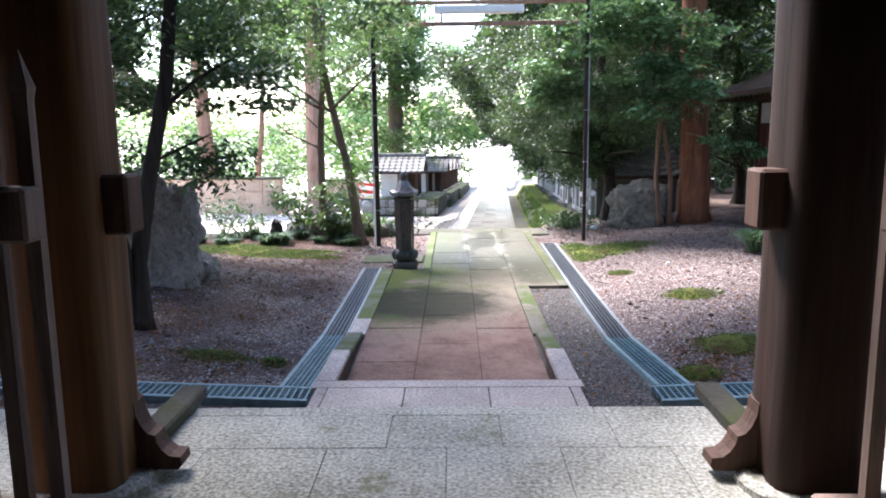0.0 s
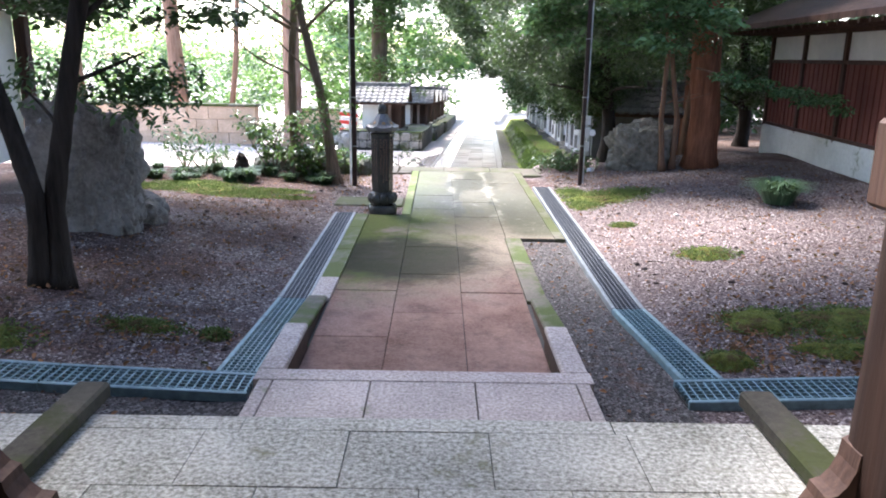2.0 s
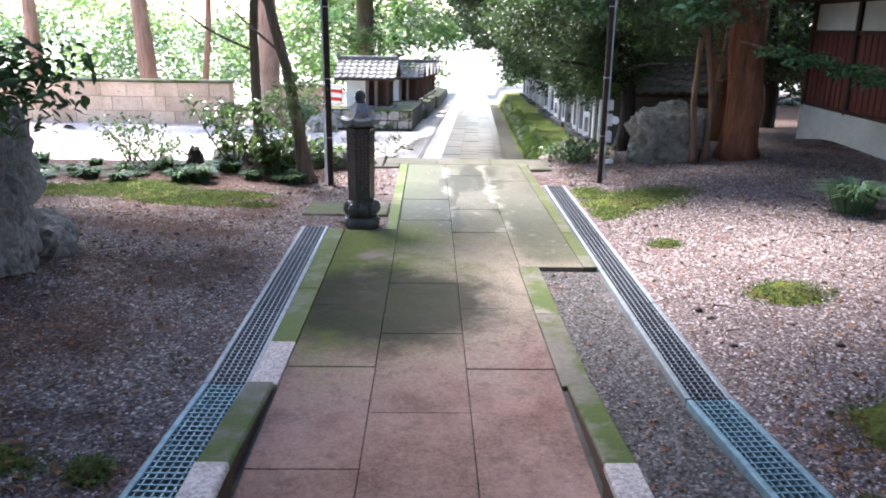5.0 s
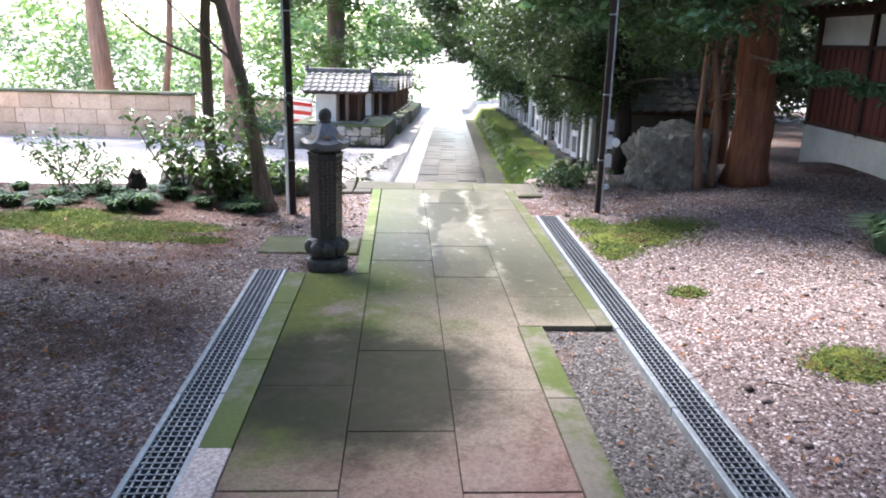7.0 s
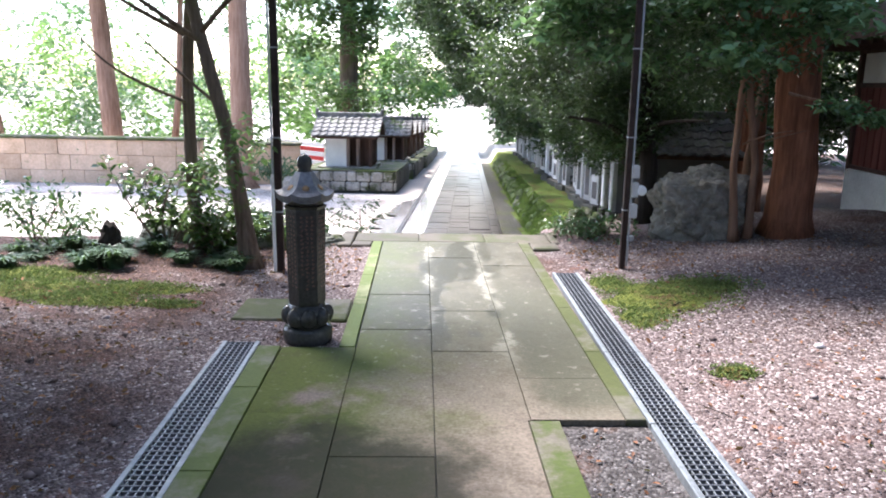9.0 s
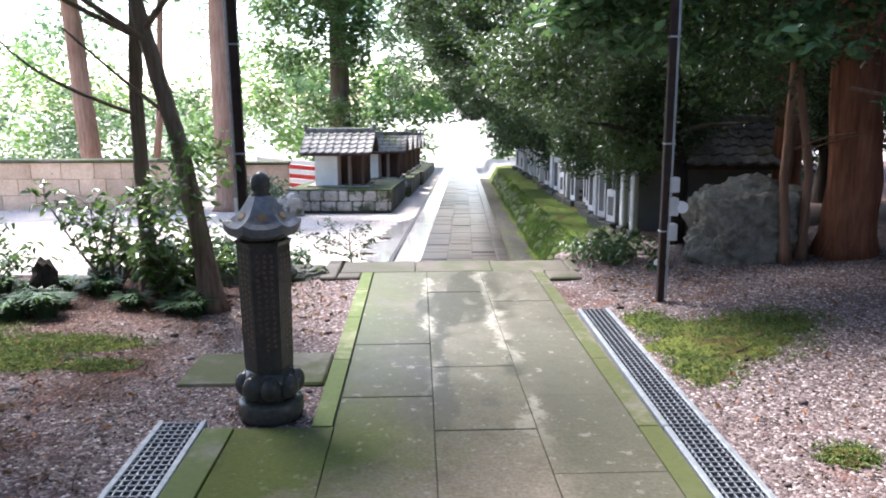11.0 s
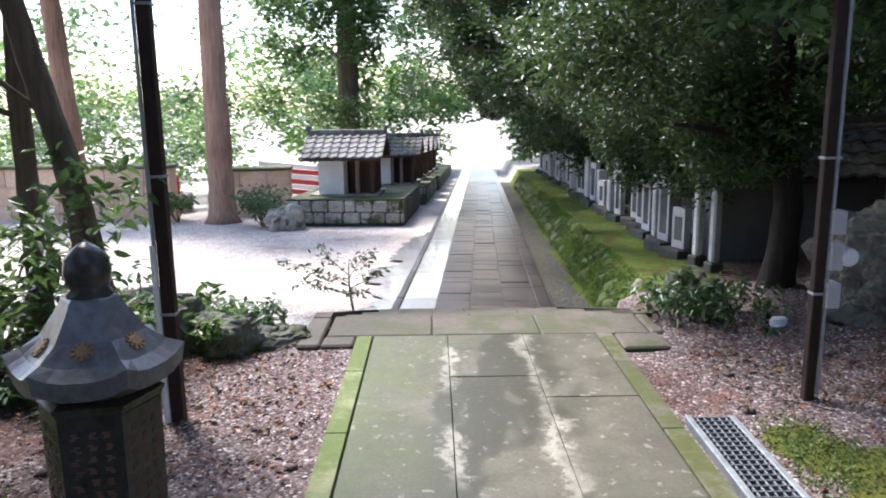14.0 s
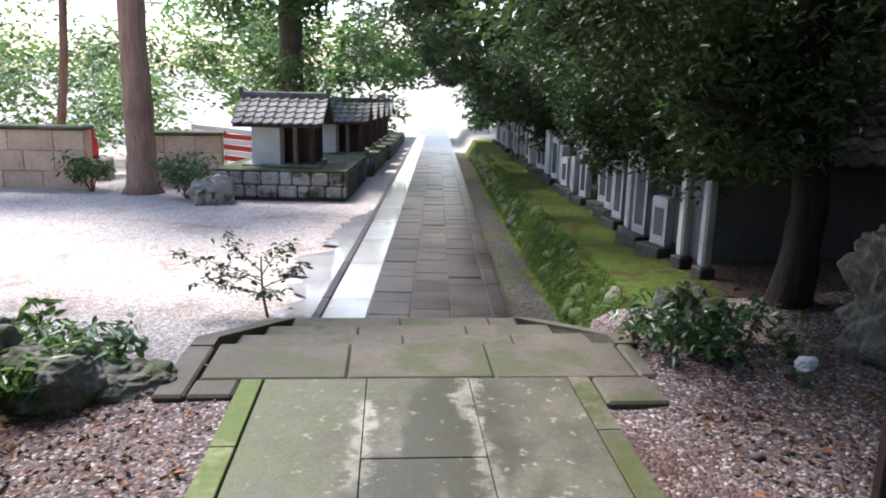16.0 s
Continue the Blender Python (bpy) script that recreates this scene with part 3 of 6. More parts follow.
me.from_pydata(gv, [], gf)
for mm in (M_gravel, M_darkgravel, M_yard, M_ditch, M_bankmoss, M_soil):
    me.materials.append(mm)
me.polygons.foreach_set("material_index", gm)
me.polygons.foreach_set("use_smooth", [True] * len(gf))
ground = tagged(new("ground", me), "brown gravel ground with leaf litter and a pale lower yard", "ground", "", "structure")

# ---- gate ----
platform = empty("floor", pose(0, 0, 0), "speckled grey granite slab floor of the gate", "floor", "", "structure")
bm = bmesh.new()
box(bm, -5.2, 5.0, -9.0, 3.69, -0.3, 0.07)
part("bed", bm, M_darkgravel, platform)


# roof out of view, carried far back so the pillars stay dark
def gate_roof():
    r = empty("ceiling", pose(0, 0, 0), "unseen dark timber ceiling over the gate, carried back to block light", "ceiling", "", "structure")
    bm = bmesh.new()
    box(bm, -5.0, 4.9, -9.0, 3.7, 3.55, 3.7)
    for i in range(14):
        box(bm, -4.9 + i * 0.74, -4.8 + i * 0.74, -9.0, 3.8, 3.43, 3.55)
    box(bm, -5.0, 4.9, 2.83, 3.07, 3.05, 3.35)
    box(bm, -5.2, 5.1, -9.2, 3.9, 3.7, 3.9)
    part("boards", bm, M_brownwood, r)


gate_roof()
# unseen walls behind and beside the gate, added to block light
bm = bmesh.new()
box(bm, -12, 12, -9.2, -9.0, -0.2, 5.0)
for nm, x in (("wall_west", -5.1), ("wall_east", 4.8)):
    wb = bmesh.new()
    box(wb, x, x + 0.2, -9.0, 2.4, -0.1, 3.55)
    thing(nm, wb, M_brownwood, "unseen dark timber side wall added to block light from the gate", "wall", "", "structure")
thing("wall_south", bm, M_brownwood, "unseen dark timber wall added behind the gate to block light", "wall", "", "structure")


def pillar(x, y, mat, flip, label):
    e = empty("gate_pillar", pose(x, y, 0.09), label, "pillar", "gate pillars")
    bm = bmesh.new()
    h = 3.4
    n, rings = 32, []
    for j in range(35):
        z = h * j / 34
        ring = []
        for k in range(n):
            a = 2 * math.pi * (k + 0.5) / n
            c, s = math.cos(a), math.sin(a)
            q = (abs(c) ** 6 + abs(s) ** 6) ** (-1 / 6)
            r = 0.178 * q * (1 - 0.02 * j / 34) + 0.008 * noise.noise(Vector((c * 3, s * 3, z * 0.7 + x))) + 0.006 * noise.noise(Vector((c * 9, s * 9, z * 2 + x)))
            ring.append(bm.verts.new((c * r, s * r, z)))
        rings.append(ring)
    for a, b in zip(rings, rings[1:]):
        for k in range(n):
            bm.faces.new((a[k], a[(k + 1) % n], b[(k + 1) % n], b[k]))
    bm.faces.new(rings[-1])
    part("shaft", bm, mat, e, "", True)
    bm = bmesh.new()
    box(bm, -0.30 if flip < 0 else -0.275, 0.275 if flip < 0 else 0.30, -0.075, 0.075, 1.06, 1.29, 0.012)
    part("tie_beam_end", bm, M_brownwood, e, "squared end of a through beam")
    bm = bmesh.new()
    lathe(bm, [(0.27, -0.02), (0.27, 0.03), (0.24, 0.05)], 24)
    part("base_stone", bm, M_granite, e, "round stone pillar base")
    # carved foot bracket on the inner front side
    bm = bmesh.new()
    prof = [(0.0, 0.0), (0.20, 0.0), (0.215, 0.02), (0.21, 0.055), (0.165, 0.06), (0.135, 0.085), (0.115, 0.12), (0.11, 0.15), (0.08, 0.16), (0.055, 0.19), (0.035, 0.24), (0.03, 0.29), (0.0, 0.31)]
    a = [bm.verts.new((-flip * (0.15 + u), 0.05, 0.04 + v)) for u, v in prof]
    b = [bm.verts.new((-flip * (0.15 + u), 0.16, 0.04 + v)) for u, v in prof]
    bm.faces.new(a)
    bm.faces.new(list(reversed(b)))
    for k in range(len(prof)):
        bm.faces.new((a[k], a[(k + 1) % len(prof)], b[(k + 1) % len(prof)], b[k]))
    part("carved_bracket", bm, M_brownwood, e, "carved scrolled timber foot bracket")
    return e


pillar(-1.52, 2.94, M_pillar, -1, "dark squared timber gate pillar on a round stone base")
pillar(1.42, 2.91, M_pillarold, 1, "weathered cracked timber gate pillar, darkened for shade, on a round stone base")


def sill_stone(x):
    bm = bmesh.new()
    box(bm, x - 0.07, x + 0.07, 3.13, 3.96, 0.09, 0.165, 0.012)
    thing("sill_stone", bm, M_sill, "long mossy dark stone sill block lying at the platform edge", "sill stone", "sill stones at the gate")


sill_stone(-1.43)
sill_stone(1.37)


def picket_gate(x0, flip):
    e = empty("picket_fence", pose(x0, 2.48, 0.09), "greyed timber picket fence panel with pointed tops and a thick rail", "fence", "picket fence panels")
    bm = bmesh.new()
    box(bm, min(-0.02 * flip, 1.9 * flip), max(-0.02 * flip, 1.9 * flip), -0.10, 0.03, 1.10, 1.28, 0.012)
    part("rail", bm, M_greywood, e, "thick weathered rail")
    bm = bmesh.new()
    box(bm, min(-0.14 * flip, 1.9 * flip), max(-0.14 * flip, 1.9 * flip), -0.12, 0.12, 0.0, 0.13, 0.012)
    part("sill_beam", bm, M_greywood, e, "low timber sill beam")
    for i in range(15):
        c = (0.03 + i * 0.13) * flip
        bm = bmesh.new()
        w = 0.027
        vs = []
        for z, k in ((0.13, 1), (1.56, 1), (1.60, 1.25), (1.72, 0.05)):
            vs.append([bm.verts.new((c + sx * w * k, 0.04 + sy * 0.022 * k, z)) for sx, sy in ((-1, -1), (1, -1), (1, 1), (-1, 1))])
        for a, b in zip(vs, vs[1:]):
            for k in range(4):
                bm.faces.new((a[k], a[(k + 1) % 4], b[(k + 1) % 4], b[k]))
        bm.faces.new(vs[0])
        bm.faces.new(vs[-1])
        part("picket", bm, M_greywood, e)


picket_gate(-1.385, -1)
picket_gate(1.43, 1)


# ---- drains ----
def grating(name, pts, half, mat, label, step=0.042, bars=5):
    """A length of drain along a line: two rails, bearing bars and cross bars."""
    a, b = Vector((*pts[0], 0)), Vector((*pts[1], 0))
    L = (b - a).length
    d = (b - a) / L
    m = Matrix.Translation((a.x, a.y, 0)) @ Matrix.Rotation(math.atan2(d.y, d.x) - math.pi / 2, 4, "Z")
    za, zb = U(a.y, a.x) + 0.008, U(b.y, b.x) + 0.008
    tilt = math.atan2(zb - za, L)
    m = Matrix.Translation((a.x, a.y, za)) @ Matrix.Rotation(math.atan2(d.y, d.x) - math.pi / 2, 4, "Z") @ Matrix.Rotation(tilt, 4, "X")
    e = empty(name, m, label, "drain grating", "drain gratings")
    for s in (-1, 1):
        bm = bmesh.new()
        box(bm, min(s * half, s * (half - 0.030)), max(s * half, s * (half - 0.030)), 0.003, L - 0.003, -0.02, 0.034, 0.004)
        part("rail", bm, M_tealrail if mat is M_teal else M_rail, e, "painted steel drain rail" if mat is M_teal else "pale steel drain rail")
    # shallow strip, near-black in place of the shade down in the drain
    bm = bmesh.new()
    box(bm, -half + 0.028, half - 0.028, 0.0, L, -0.03, 0.003)
    part("channel", bm, M_drain, e, "shallow channel strip darkened for depth")
    bm = bmesh.new()
    box(bm, -half + 0.003, half - 0.003, 0.0, L, -0.14, -0.032)
    part("footing", bm, M_darkwall, e, "dark concrete channel footing")
    w = half - 0.032
    for i in range(bars):
        c = -w + 2 * w * (i + 0.5) / bars
        bm = bmesh.new()
        box(bm, c - 0.0035, c + 0.0035, 0.004, L - 0.004, 0.006, 0.029)
        part("bearing_bar", bm, M_tealrail if mat is M_teal else M_rail, e)
    bm = bmesh.new()
    k = int(L / step)
    for i in range(k):
        c = (i + 0.5) * L / k
        box(bm, -w, w, c - 0.0045, c + 0.0045, 0.012, 0.031)
    tagged(part("cross_bar", bm, mat, e), "", "", "", "stuff")
    return e


def drain_run(pts, half, pick, label):
    for a, b in zip(pts, pts[1:]):
        L = math.dist(a, b)
        n = max(1, round(L / 1.0))
        for i in range(n):
            p = [a[0] + (b[0] - a[0]) * i / n, a[1] + (b[1] - a[1]) * i / n]
            q = [a[0] + (b[0] - a[0]) * (i + 1) / n, a[1] + (b[1] - a[1]) * (i + 1) / n]
            teal = pick((p[1] + q[1]) / 2)
            grating("drain_grating", (p, q), half, M_teal if teal else M_galv, ("teal painted" if teal else "galvanised grey") + " steel drain grating " + label)


drain_run([(-1.03, 4.67), (-1.0, 6.1), (-1.01, 9.15)], 0.116, lambda y: y < 6.2, "beside the paved path")
drain_run([(1.41, 4.66), (1.335, 5.95), (1.385, 11.02)], 0.116, lambda y: y < 6.0, "beside the paved path")
drain_run([(-0.91, 4.53), (-5.0, 4.53)], 0.125, lambda y: True, "across the gravel before the gate")
drain_run([(1.25, 4.515), (5.0, 4.515)], 0.135, lambda y: True, "across the gravel before the gate")


# ---- stone lantern post ----
def stone_post(x, y, z):
    e = empty("stone_post", pose(x, y, z, 0, 0, 12), "dark hexagonal inscribed stone post with a lotus base and curved cap", "stone post")
    bm = bmesh.new()
    lathe(bm, [(0.15, -0.04), (0.158, 0.0), (0.158, 0.055), (0.15, 0.07), (0.12, 0.075)], 32)
    part("foot", bm, M_post, e, "round black foot", True)
    bm = bmesh.new()
    lathe(bm, [(0.115, 0.07), (0.13, 0.10), (0.13, 0.17), (0.112, 0.215), (0.09, 0.225)], 32)
    part("lotus_core", bm, M_post, e, "", True)
    for k in range(8):
        bm = bmesh.new()
        bmesh.ops.create_icosphere(bm, subdivisions=3, radius=1.0)
        for v in bm.verts:
            c = v.co
            v.co = Vector((0.052 * c.x, 0.054 * c.y * (1 - 0.22 * c.z), 0.066 * c.z))
        bmesh.ops.transform(bm, matrix=pose(0, 0, 0.145, 0, 0, k * 45) @ pose(0.115, 0, 0, 0, 10, 0), verts=bm.verts)
        part("lotus_petal", bm, M_post, e, "", True)
    # hexagonal shaft
    bm = bmesh.new()
    lathe(bm, [(0.112, 0.22), (0.116, 0.24), (0.121, 0.60), (0.124, 0.83), (0.118, 0.845)], 6)
    part("shaft", bm, M_post, e, "dark polished hexagonal shaft")
    bm = bmesh.new()
    lathe(bm, [(0.125, 0.835), (0.135, 0.855), (0.10, 0.87)], 6)
    part("collar", bm, M_post, e)
    # curved hexagonal cap with upturned corners
    bm = bmesh.new()
    n = 36
    prof = [(0.10, 0.86), (0.174, 0.885), (0.182, 0.925), (0.148, 0.945), (0.106, 0.985), (0.076, 1.03), (0.058, 1.06), (0.052, 1.065)]
    rings = []
    for r, h in prof:
        ring = []
        for k in range(n):
            a = 2 * math.pi * k / n
            q = a % (math.pi / 3) - math.pi / 6
            hexr = math.cos(math.pi / 6) / math.cos(q)
            lift = (abs(q) / (math.pi / 6)) ** 3 * 0.03 * max(0, (r - 0.1) / 0.11) * (1 if h > 0.88 else 0.4)
            ring.append(bm.verts.new((r * hexr * math.cos(a), r * hexr * math.sin(a), h + lift)))
        rings.append(ring)
    for a, b in zip(rings, rings[1:]):
        for k in range(n):
            bm.faces.new((a[k], a[(k + 1) % n], b[(k + 1) % n], b[k]))
    bm.faces.new(rings[0])
    bm.faces.new(rings[-1])
    part("cap", bm, M_postlight, e, "grey curved hexagonal cap")
    bm = bmesh.new()
    lathe(bm, [(0.046, 1.06), (0.048, 1.07), (0.038, 1.08), (0.045, 1.095), (0.048, 1.118), (0.044, 1.145), (0.026, 1.165), (0.006, 1.178)], 24)
    part("finial", bm, M_post, e, "round dark stone jewel finial", True)
    # unreadable inscription: rows of rust-coloured strokes in columns on each face
    g = random.Random(3)
    for f in range(6):
        bm = bmesh.new()
        for col in range(3):
            zt = 0.80
            while zt > (0.34 if col else 0.42):
                hh = g.uniform(0.014, 0.02)
                for s in range(3):
                    u = (col - 1) * 0.032 + g.uniform(-0.005, 0.005)
                    z1 = zt - s * hh / 3
                    t_in = 0.1005 + (z1 - 0.24) * 0.0115
                    box(bm, t_in - 0.004, t_in + 0.0015, u - g.uniform(0.004, 0.009), u + g.uniform(0.004, 0.009), z1 - 0.0035, z1)
                zt -= hh + 0.011
        bmesh.ops.transform(bm, matrix=pose(0, 0, 0, 0, 0, 30 + 60 * f), verts=bm.verts)
        part("inscription", bm, M_letter, e, "rust-coloured worn inscription strokes")
    for f in range(6):
        bm = bmesh.new()
        lathe(bm, [(0.014, 0.0), (0.014, 0.003), (0.011, 0.005)], 12)
        for k in range(5):
            box(bm, -0.022, 0.022, -0.003, 0.003, 0.0, 0.004, 0, pose(0, 0, 0, 0, 0, 36 * k))
        bmesh.ops.transform(bm, matrix=pose(0, 0, 0, 0, 0, 30 + 60 * f) @ pose(0.104, 0, 0.972, 0, 47, 0), verts=bm.verts)
        part("crest", bm, M_gold, e, "faded gold crest")
    return e


stone_post(-0.615, 9.28, -0.165)

bm = bmesh.new()
box(bm, -1.22, -0.41, 9.68, 10.2, -0.32, -0.182, 0.012)
thing("stepping_stone", bm, M_stepstone, "flat mossy stepping slab set in the gravel beside the stone post", "stepping stone")


# ---- lamp poles ----
def pole(name, x, y, h, wide, tilt, label, boxes):
    e = empty(name, pose(x, y, U(y, x) - 0.02, 0, tilt, 0) @ Matrix.Scale(0.88, 4), label, "pole", "square lamp poles")
    bm = bmesh.new()
    box(bm, -wide, wide, -wide, wide, 0, h, 0.006)
    part("shaft", bm, M_pole, e)
    if not boxes:
        bm = bmesh.new()
        tube(bm, [(-wide - 0.02, -0.03, z) for z in (0.0, 0.5, 1.0)], [0.016] * 3, 8)
        part("pipe", bm, M_white, e, "white pipe at the foot")
    bm = bmesh.new()
    c = wide + 0.015
    tube(bm, [(-c if not boxes else c, -0.02, z) for z in (0.05, h * 0.5, h)], [0.011] * 3, 8)
    part("conduit", bm, M_conduit, e, "thin grey conduit")
    for z in (0.62, 1.35, 2.2):
        bm = bmesh.new()
        box(bm, -wide - 0.005, wide + (0.032 if boxes else 0.005), -wide - 0.005, wide + 0.005, z, z + 0.014)
        part("strap", bm, M_conduit, e, "thin steel strap")
    if boxes:
        for z0, z1 in ((0.63, 0.77), (0.84, 0.99), (1.035, 1.16)):
            bm = bmesh.new()
            box(bm, wide + 0.003, wide + 0.078, -0.055, 0.045, z0 - 0.08, z1 - 0.08, 0.006)
            part("meter_box", bm, M_box, e, "pale grey electric box")
        bm = bmesh.new()
        lathe(bm, [(0.05, 0), (0.05, 0.05), (0.04, 0.06)], 20)
        bmesh.ops.transform(bm, matrix=pose(wide + 0.11, 0, 0.83, 90, 0, 0), verts=bm.verts)
        part("lamp_globe", bm, M_white, e, "small round white lamp")
    return e


pole("lamp_pole", -1.13, 11.16, 5.2, 0.034, -0.3, "dark brown square steel pole with a grey conduit", False)
pole("lamp_pole", 1.93, 11.2, 5.2, 0.028, 0.0, "dark brown square steel pole with meter boxes and conduit", True)


def light_bar():
    e = empty("light_bar", pose(0.1, 11.17, 2.97), "rusty steel bar with a white tube lamp slung between two poles", "light bar")
    bm = bmesh.new()
    box(bm, -1.22, 1.80, -0.03, 0.03, 0.0, 0.06, 0.005)
    part("lower_bar", bm, M_cedarpale, e, "rust-brown bar")
    bm = bmesh.new()
    box(bm, -1.22, 1.80, -0.03, 0.03, 0.30, 0.35, 0.005)
    part("upper_bar", bm, M_cedarpale, e, "rust-brown bar")
    bm = bmesh.new()
    box(bm, -0.36, 0.92, -0.06, 0.06, 0.17, 0.28, 0.015)
    part("tube_lamp", bm, M_white, e, "white tube lamp housing")
    for k in (-0.26, 0.82):
        bm = bmesh.new()
        box(bm, k - 0.015, k + 0.015, -0.02, 0.02, 0.06, 0.17)
        part("bracket", bm, M_pole, e)


light_bar()


# ---- boulders ----
def boulder(x, y, z, sx, sy, sz, seed, mat, label, turn=0.0, **kw):
    ob = thing("boulder", rock(sx, sy, sz, seed, **kw), mat, label, "boulder", "", "", False)
    ob.matrix_world = pose(x, y, z, 0, 0, turn)
    return ob


boulder(-2.98, 7.42, U(7.4, -3.0) - 0.13, 0.84, 0.62, 1.12, 3, M_rock, "tall upright grey craggy boulder standing in the gravel", 10, sub=6, rough=0.24, cut=0.55)
boulder(-2.72, 7.85, U(7.8, -2.7) - 0.09, 0.44, 0.42, 0.30, 5, M_rock, "low grey rock at the foot of a tall boulder")
boulder(3.02, 12.38, U(12, 3.0) - 0.1, 0.92, 0.6, 0.70, 8, M_rockolive, "large grey-green craggy boulder under the trees", -12, sub=6, rough=0.24, cut=0.5)
boulder(*far(2.45, 14.6, -0.62), 0.42, 0.38, 0.44, 11, M_rockmoss, "dark mossy boulder above the steps", 0)
for x, y, sx, sz, sd in ((-0.90, 12.35, 0.36, 0.24, 21), (-1.22, 12.25, 0.5, 0.36, 22), (-1.64, 12.22, 0.66, 0.48, 23), (-2.14, 12.3, 0.56, 0.32, 24), (-2.6, 12.38, 0.5, 0.28, 25)):
    boulder(x, y, U(y, x) - 0.14, sx, 0.42, sz, sd, M_rockmoss, "mossy rounded rock edging the upper terrace", sd * 40, sub=5, rough=0.2)
boulder(2.29, 12.33, U(12.3, 2.3) - 0.01, 0.13, 0.09, 0.06, 31, M_white, "small white stone lying on the soil", 30, sub=3)


# ---- trees ----
def limb(bm, a, b, r0, r1, bend=0.15, n=7, seg=6, seed=0):
    a, b = Vector(a), Vector(b)
    g = random.Random(seed)
    off = Vector((g.uniform(-1, 1), g.uniform(-1, 1), g.uniform(-0.3, 0.6))) * bend * (b - a).length
    pts = [a.lerp(b, k / seg) + off * math.sin(math.pi * k / seg) for k in range(seg + 1)]
    tube(bm, pts, [r0 + (r1 - r0) * k / seg for k in range(seg + 1)], n, True, 0.12)
    return pts


def tree(base, path, radii, bark_m, label, limbs=(), clumps=(), spread=0.6, count=0, size=0.09, leaf_m=None, seed=1, flat=0.6, name="tree", group="", root=1.5, n=14, k=1.0):
    e = empty(name, pose(*base) @ Matrix.Scale(k, 4), label, "tree", group)
    bm = bmesh.new()
    pts = [Vector(p) for p in path]
    fine, rad = [], []
    for i in range(len(pts) - 1):
        for k in range(6):
            f = k / 6
            fine.append(pts[i].lerp(pts[i + 1], f) + 0.15 * radii[i] * Vector((noise.noise(Vector((seed, i + f, 0)) * 1.3), noise.noise(Vector((seed, i + f, 9)) * 1.3), 0)))
            rad.append(radii[i] + (radii[i + 1] - radii[i]) * f)
    fine.append(pts[-1])
    rad.append(radii[-1])
    for i, q in enumerate(fine):
        hgt = q.z
        if hgt < 0.45:
            rad[i] *= 1 + (root - 1) * (1 - max(hgt, 0) / 0.45) ** 2
    tube(bm, fine, rad, n, True, 0.16)
    part("trunk", bm, bark_m, e, "", True)
    for i, (a, b, r0, r1) in enumerate(limbs):
        bm = bmesh.new()
        limb(bm, a, b, r0, r1, 0.12, 7, 6, seed * 10 + i)
        part("limb", bm, bark_m, e, "", True)
    if count:
        pos = cloud(clumps, count, spread, seed, flat)
        ob = new("crown", leaves("crown", pos, size, leaf_m, seed=seed))
        ob.parent = e
    return e


def ring_clumps(c, rx, ry, rz, n, seed):
    g = np.random.default_rng(seed)
    p = g.normal(0, 1, (n, 3))
    p /= np.linalg.norm(p, axis=1)[:, None]
    p *= (g.uniform(0.25, 1, n) ** 0.5)[:, None]
    return [(c[0] + rx * q[0], c[1] + ry * q[1], c[2] + rz * q[2]) for q in p]


# twin-stemmed tree beside the tall boulder
tree((-2.60, 5.80, U(5.8, -2.6) - 0.03), [(0, 0, 0), (0.02, 0, 0.7), (-0.22, 0.1, 1.4), (-0.42, 0.15, 2.1), (-0.6, 0.1, 3.6)], [0.075, 0.07, 0.062, 0.055, 0.04], M_barkdark, "leaning dark-barked evergreen tree by the boulder",
     limbs=[((-0.3, 0.1, 1.8), (-0.9, 0.8, 2.3), 0.03, 0.01), ((-0.4, 0.15, 2.2), (0.1, 0.9, 2.9), 0.03, 0.01)],
     clumps=ring_clumps((-0.5, 0.4, 3.3), 1.6, 1.5, 0.9, 26, 1), spread=0.5, count=5200, size=0.08, leaf_m=M_leafmid, seed=1, k=0.88)
tree((-2.50, 5.84, U(5.8, -2.5) - 0.03), [(0, 0, 0), (0.0, 0.02, 0.6), (0.10, 0.1, 1.3), (0.30, 0.15, 2.2), (0.5, 0.2, 3.8)], [0.085, 0.075, 0.068, 0.062, 0.045], M_barkdark, "slim dark-barked evergreen tree leaning over the gravel",
     limbs=[((0.12, 0.1, 1.5), (0.5, 0.7, 1.75), 0.02, 0.006), ((0.2, 0.15, 1.9), (0.9, 0.6, 2.5), 0.025, 0.008), ((0.05, 0.1, 1.2), (-0.6, 0.8, 1.5), 0.02, 0.006)],
     clumps=[(0.45, 0.75, 1.35), (0.6, 0.9, 1.5), (0.35, 0.6, 1.55), (0.2, 0.9, 1.45), (-0.4, 0.8, 1.5)] + ring_clumps((0.6, 0.7, 3.1), 1.7, 1.6, 0.8, 28, 2), spread=0.38, count=6000, size=0.08, leaf_m=M_leafmid, seed=2, k=0.88)

